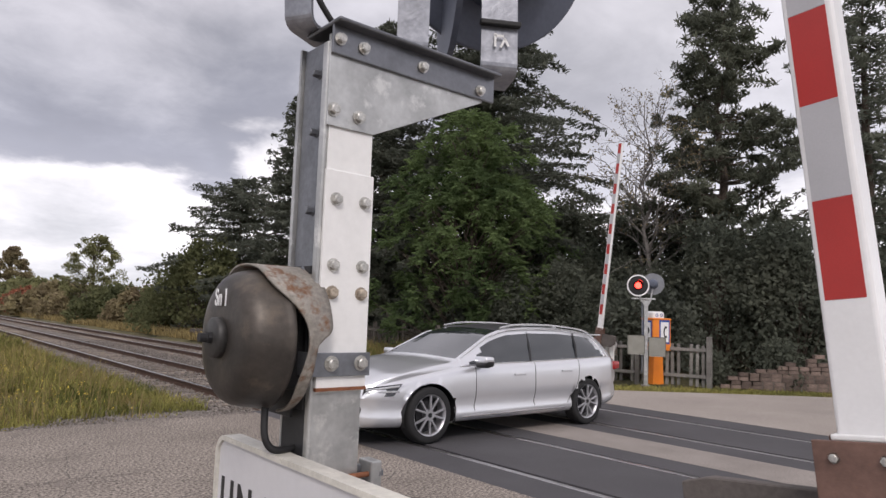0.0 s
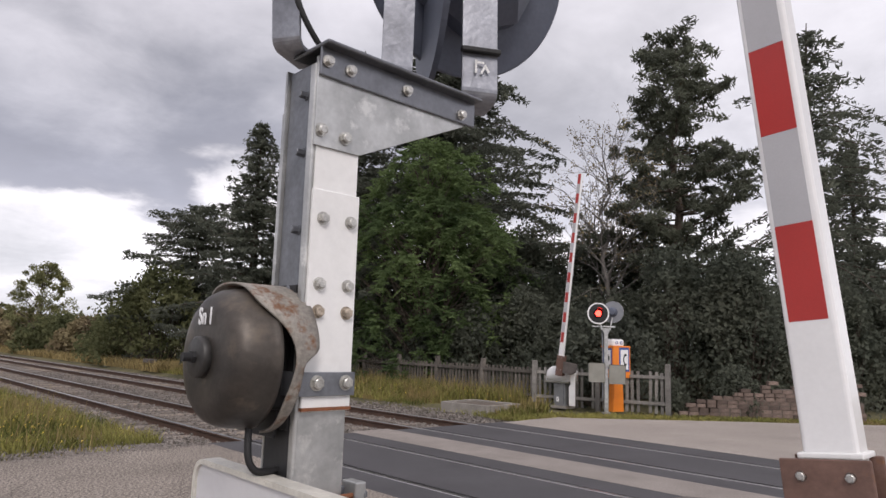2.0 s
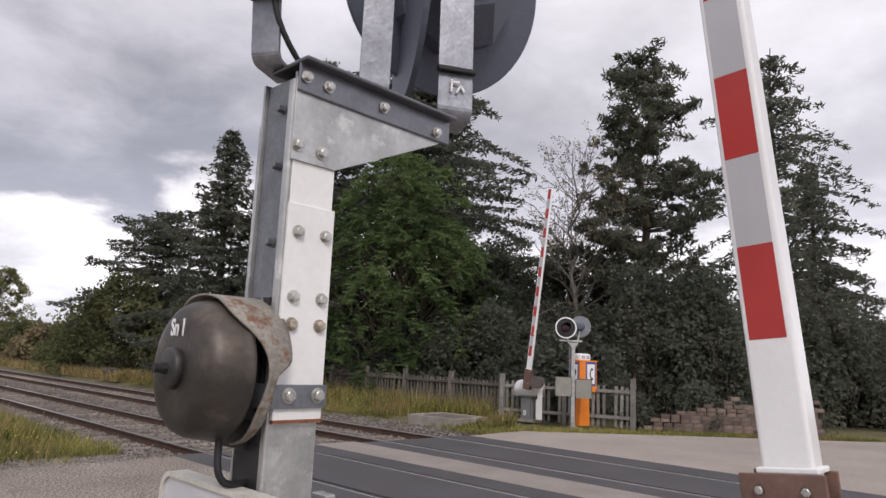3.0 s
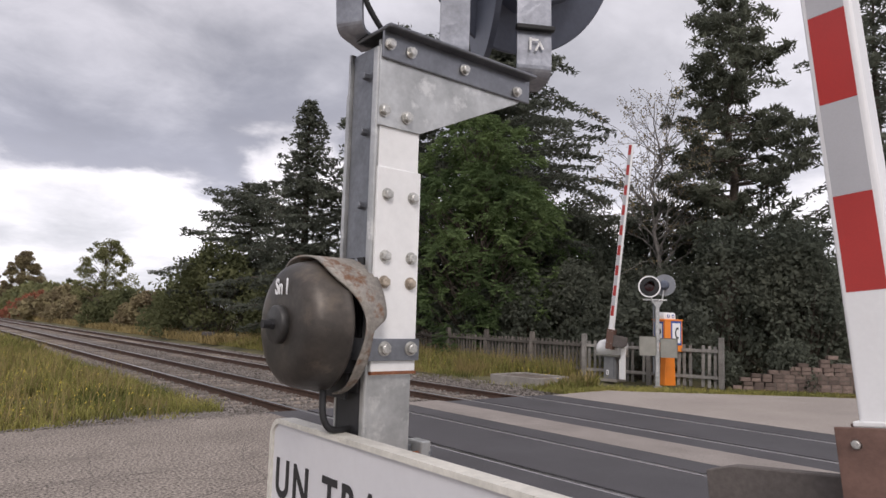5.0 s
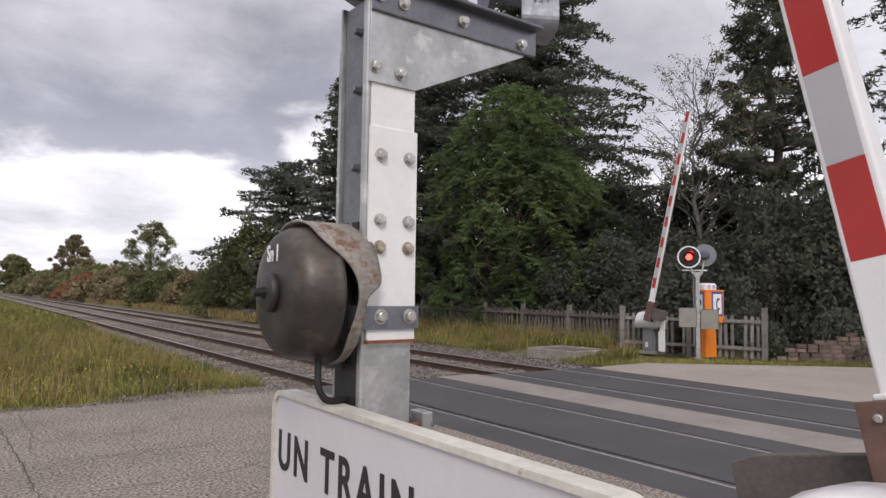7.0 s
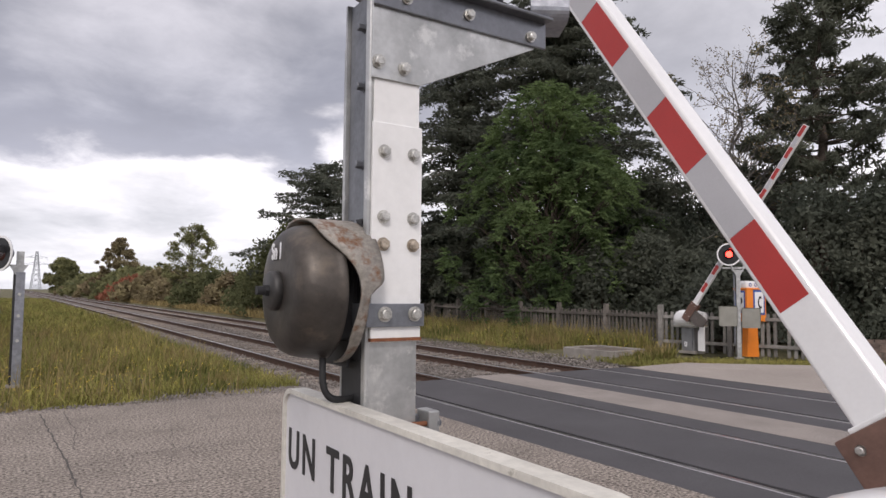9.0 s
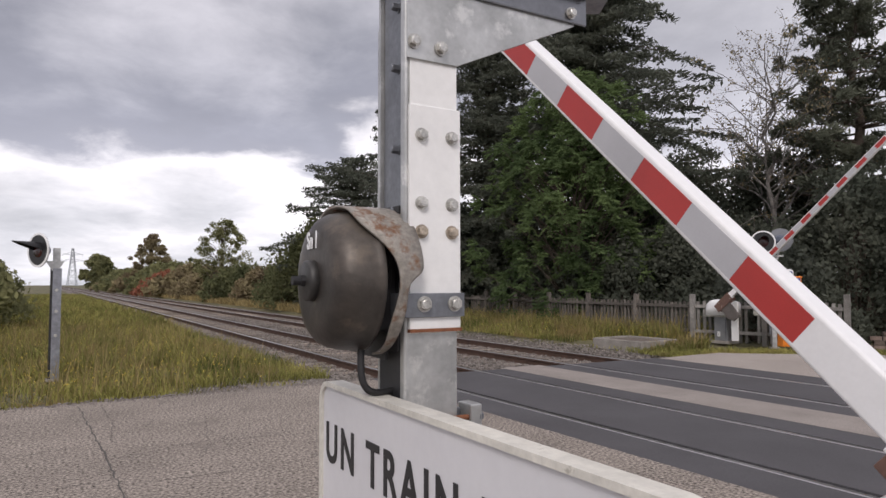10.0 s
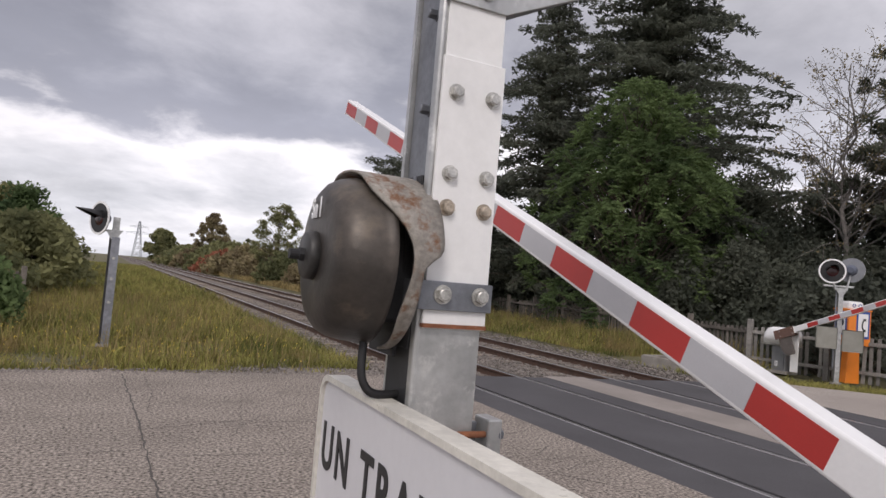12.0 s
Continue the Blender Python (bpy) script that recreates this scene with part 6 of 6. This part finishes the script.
        for za, zb in ((0.665, 0.715), (0.635, 0.655)):
            lb = bmesh.new()
            tube(lb, S(0.12, s * 0.725, za), S(0.46, s * 0.905, zb), 0.013 * CS, seg=6)
            part("light_bar", lb, LAMP_WHITE, t)
        ai = bmesh.new()
        box(ai, *S(0.055, s * 0.56, 0.40), 0.10 * CS, 0.26 * CS, 0.16 * CS, 0.02)
        part("air_intake", ai, CAR_BLACK, t)
        tl = bmesh.new()
        box(tl, *S(4.80, s * 0.775, 0.865), 0.17 * CS, 0.16 * CS, 0.125 * CS, 0.02)
        part("tail_lamp", tl, TAIL_RED, t, "red tail lamp", True)
        # inside of the arches
        for ax in (AX_F, AX_R):
            lin = bmesh.new()
            prev = None
            for k in range(25):
                an = radians(-18 + 216 * k / 24)
                c = (ax + 0.392 * math.cos(an), WR + 0.392 * math.sin(an))
                col = [lin.verts.new(S(c[0], s * y, c[1])) for y in (0.915, 0.55)]
                if prev:
                    lin.faces.new((prev[0], col[0], col[1], prev[1]))
                prev = col
            part("arch_liner", lin, CAR_BLACK, t)
    gr = bmesh.new()
    box(gr, *S(0.005, 0, 0.50), 0.06 * CS, 0.98 * CS, 0.36 * CS, 0.03)
    g = part("grille", gr, CAR_BLACK, t, "dark grille with bright slats")
    for k in range(6):
        sl = bmesh.new()
        box(sl, *S(-0.03, 0, 0.37 + 0.055 * k), 0.012 * CS, 0.94 * CS, 0.009 * CS)
        part("grille_slat", sl, CAR_TRIM, g)
    pb = bmesh.new()
    box(pb, *S(-0.043, 0, 0.43), 0.012 * CS, 0.50 * CS, 0.105 * CS, 0.003)
    part("number_plate", pb, WHITE_CLEAN, t)
    bar = bmesh.new()
    box(bar, *S(-0.051, 0, 0.43), 0.004, 0.36 * CS, 0.05 * CS)
    part("plate_bar", bar, BLACK_PAINT, t)
    pr = bmesh.new()
    box(pr, *S(4.945, 0, 0.62), 0.012 * CS, 0.50 * CS, 0.105 * CS, 0.003)
    part("number_plate", pr, WHITE_CLEAN, t)
    un = bmesh.new()
    box(un, *S(2.45, 0, 0.30), 4.2 * CS, 1.35 * CS, 0.22 * CS, 0.03)
    part("floor_pan", un, CAR_BLACK, t)
    fin = bmesh.new()
    prism(fin, [(0, 0), (0.18, 0), (0.16, 0.055)], 0.02, Matrix.Translation(S(4.0, -0.01, 1.41)))
    part("roof_aerial", fin, CAR_SILVER, t)
    sp = bmesh.new()
    box(sp, *S(4.64, 0, 1.335), 0.26 * CS, 1.08 * CS, 0.022 * CS, 0.008, None)
    part("roof_spoiler", sp, CAR_SILVER, t)
    lipf = bmesh.new()
    box(lipf, *S(0.03, 0, 0.235), 0.16 * CS, 1.35 * CS, 0.025 * CS, 0.006)
    part("front_lip", lipf, CAR_TRIM, t)
    wheels = []
    tyre = mesh_of(lathe(bmesh.new(), [(0.245, -0.10), (0.315, -0.112), (0.338, -0.095), (0.345, -0.05), (0.345, 0.05), (0.338, 0.095), (0.315, 0.112), (0.245, 0.10), (0.245, -0.10)], 48, Matrix.Scale(CS, 4)), "tyre", TYRE, True)
    rimb = mesh_of(lathe(bmesh.new(), [(0.252, -0.105), (0.240, -0.10), (0.225, -0.06), (0.22, 0.09)], 48, Matrix.Scale(CS, 4)), "rim", RIM_M, True)
    disc = mesh_of(lathe(bmesh.new(), [(0, -0.02), (0.16, -0.02), (0.16, 0.0), (0.225, 0.03), (0.225, 0.04), (0, 0.04)], 32, Matrix.Scale(CS, 4)), "brake_disc", RIM_DARK)
    sb = bmesh.new()
    for k in range(5):
        for off in (-0.17, 0.17):
            a = 2 * math.pi * k / 5 + off * 0.55
            b = 2 * math.pi * k / 5 + off * 1.55
            p, q = Vector((0.045 * math.cos(a), 0.045 * math.sin(a), -0.085)) * CS, Vector((0.238 * math.cos(b), 0.238 * math.sin(b), -0.088)) * CS
            d = q - p
            m = Matrix.Translation((p + q) / 2) @ d.to_track_quat("X", "Z").to_matrix().to_4x4()
            box(sb, 0, 0, 0, d.length, 0.026 * CS, 0.030, 0.005, m)
    tube(sb, (0, 0, -0.10 * CS), (0, 0, -0.03), 0.065 * CS, seg=24)
    spk = mesh_of(sb, "spokes", RIM_M)
    hub = mesh_of(tube(bmesh.new(), (0, 0, -0.108), (0, 0, -0.10), 0.032, seg=20), "hub_cap", RIM_DARK)
    for ax in (AX_F, AX_R):
        for s in (-1, 1):
            w = new("wheel")
            w.parent = t
            base = Matrix.Translation(S(ax, s * 0.80, WR)) @ pose(0, 0, 0, -90 if s < 0 else 90, 0, 0)
            w.matrix_basis = base
            for nm, me in (("tyre", tyre), ("rim", rimb), ("brake_disc", disc), ("spokes", spk), ("hub_cap", hub)):
                piece(nm, me, w, Matrix())
            wheels.append((w, base, s))
    return t, wheels


car, car_wheels = build_car()


# ---- what moves ----
BOOM_ANGLES = [(0.0, 84.3), (6.4, 84.3), (6.7, 81.8), (7.0, 78.0), (7.5, 73.0), (8.0, 67.6), (8.4, 63.0), (8.8, 57.7), (9.5, 49.5), (10.0, 42.9), (10.5, 37.8), (11.0, 31.7), (11.5, 26.8), (12.0, 22.4)]
CAR_X0, CAR_SPEED, CAR_Y = 0.15, 9.0, 8.05
RED_ON = [(0.0, 0.40), (0.85, 1.35), (1.75, 2.0), (2.55, 2.85), (3.45, 3.8), (4.25, 4.7), (5.1, 5.65), (6.1, 6.44), (6.85, 7.3), (7.8, 8.2), (8.6, 9.0), (9.5, 9.9), (10.4, 10.7), (11.3, 11.75)]


def motions():
    walk(near_boom, [(t, pose(*NEAR_PIVOT, a, 0, 1.3)) for t, a in BOOM_ANGLES])
    walk(far_boom, [(t, pose(*FAR_PIVOT, a - 1.5, 0, 180)) for t, a in BOOM_ANGLES])
    walk(car, [(t, pose(CAR_X0 - CAR_SPEED * t, CAR_Y, 0)) for t in (0.0, 3.0, 6.0, 9.0, 12.0)])
    for w, base, s in car_wheels:
        step = math.degrees(CAR_SPEED / 30 / (WR * CS))
        walk(w, [(i / 30, base @ pose(0, 0, 0, 0, 0, step * i * s)) for i in range(361)])
    # the flashing insert slides back into its housing between flashes
    on, off = pose(0, 0, 0.031), pose(0, 0, -0.03)
    rows, last = [], None
    for a, b in RED_ON:
        if a > 0:
            rows += [(a - 0.07, off)]
        rows += [(a, on), (b, on), (b + 0.07, off)]
    rows.append((12.0, off))
    for i in far_inserts:
        walk(i, rows)


motions()
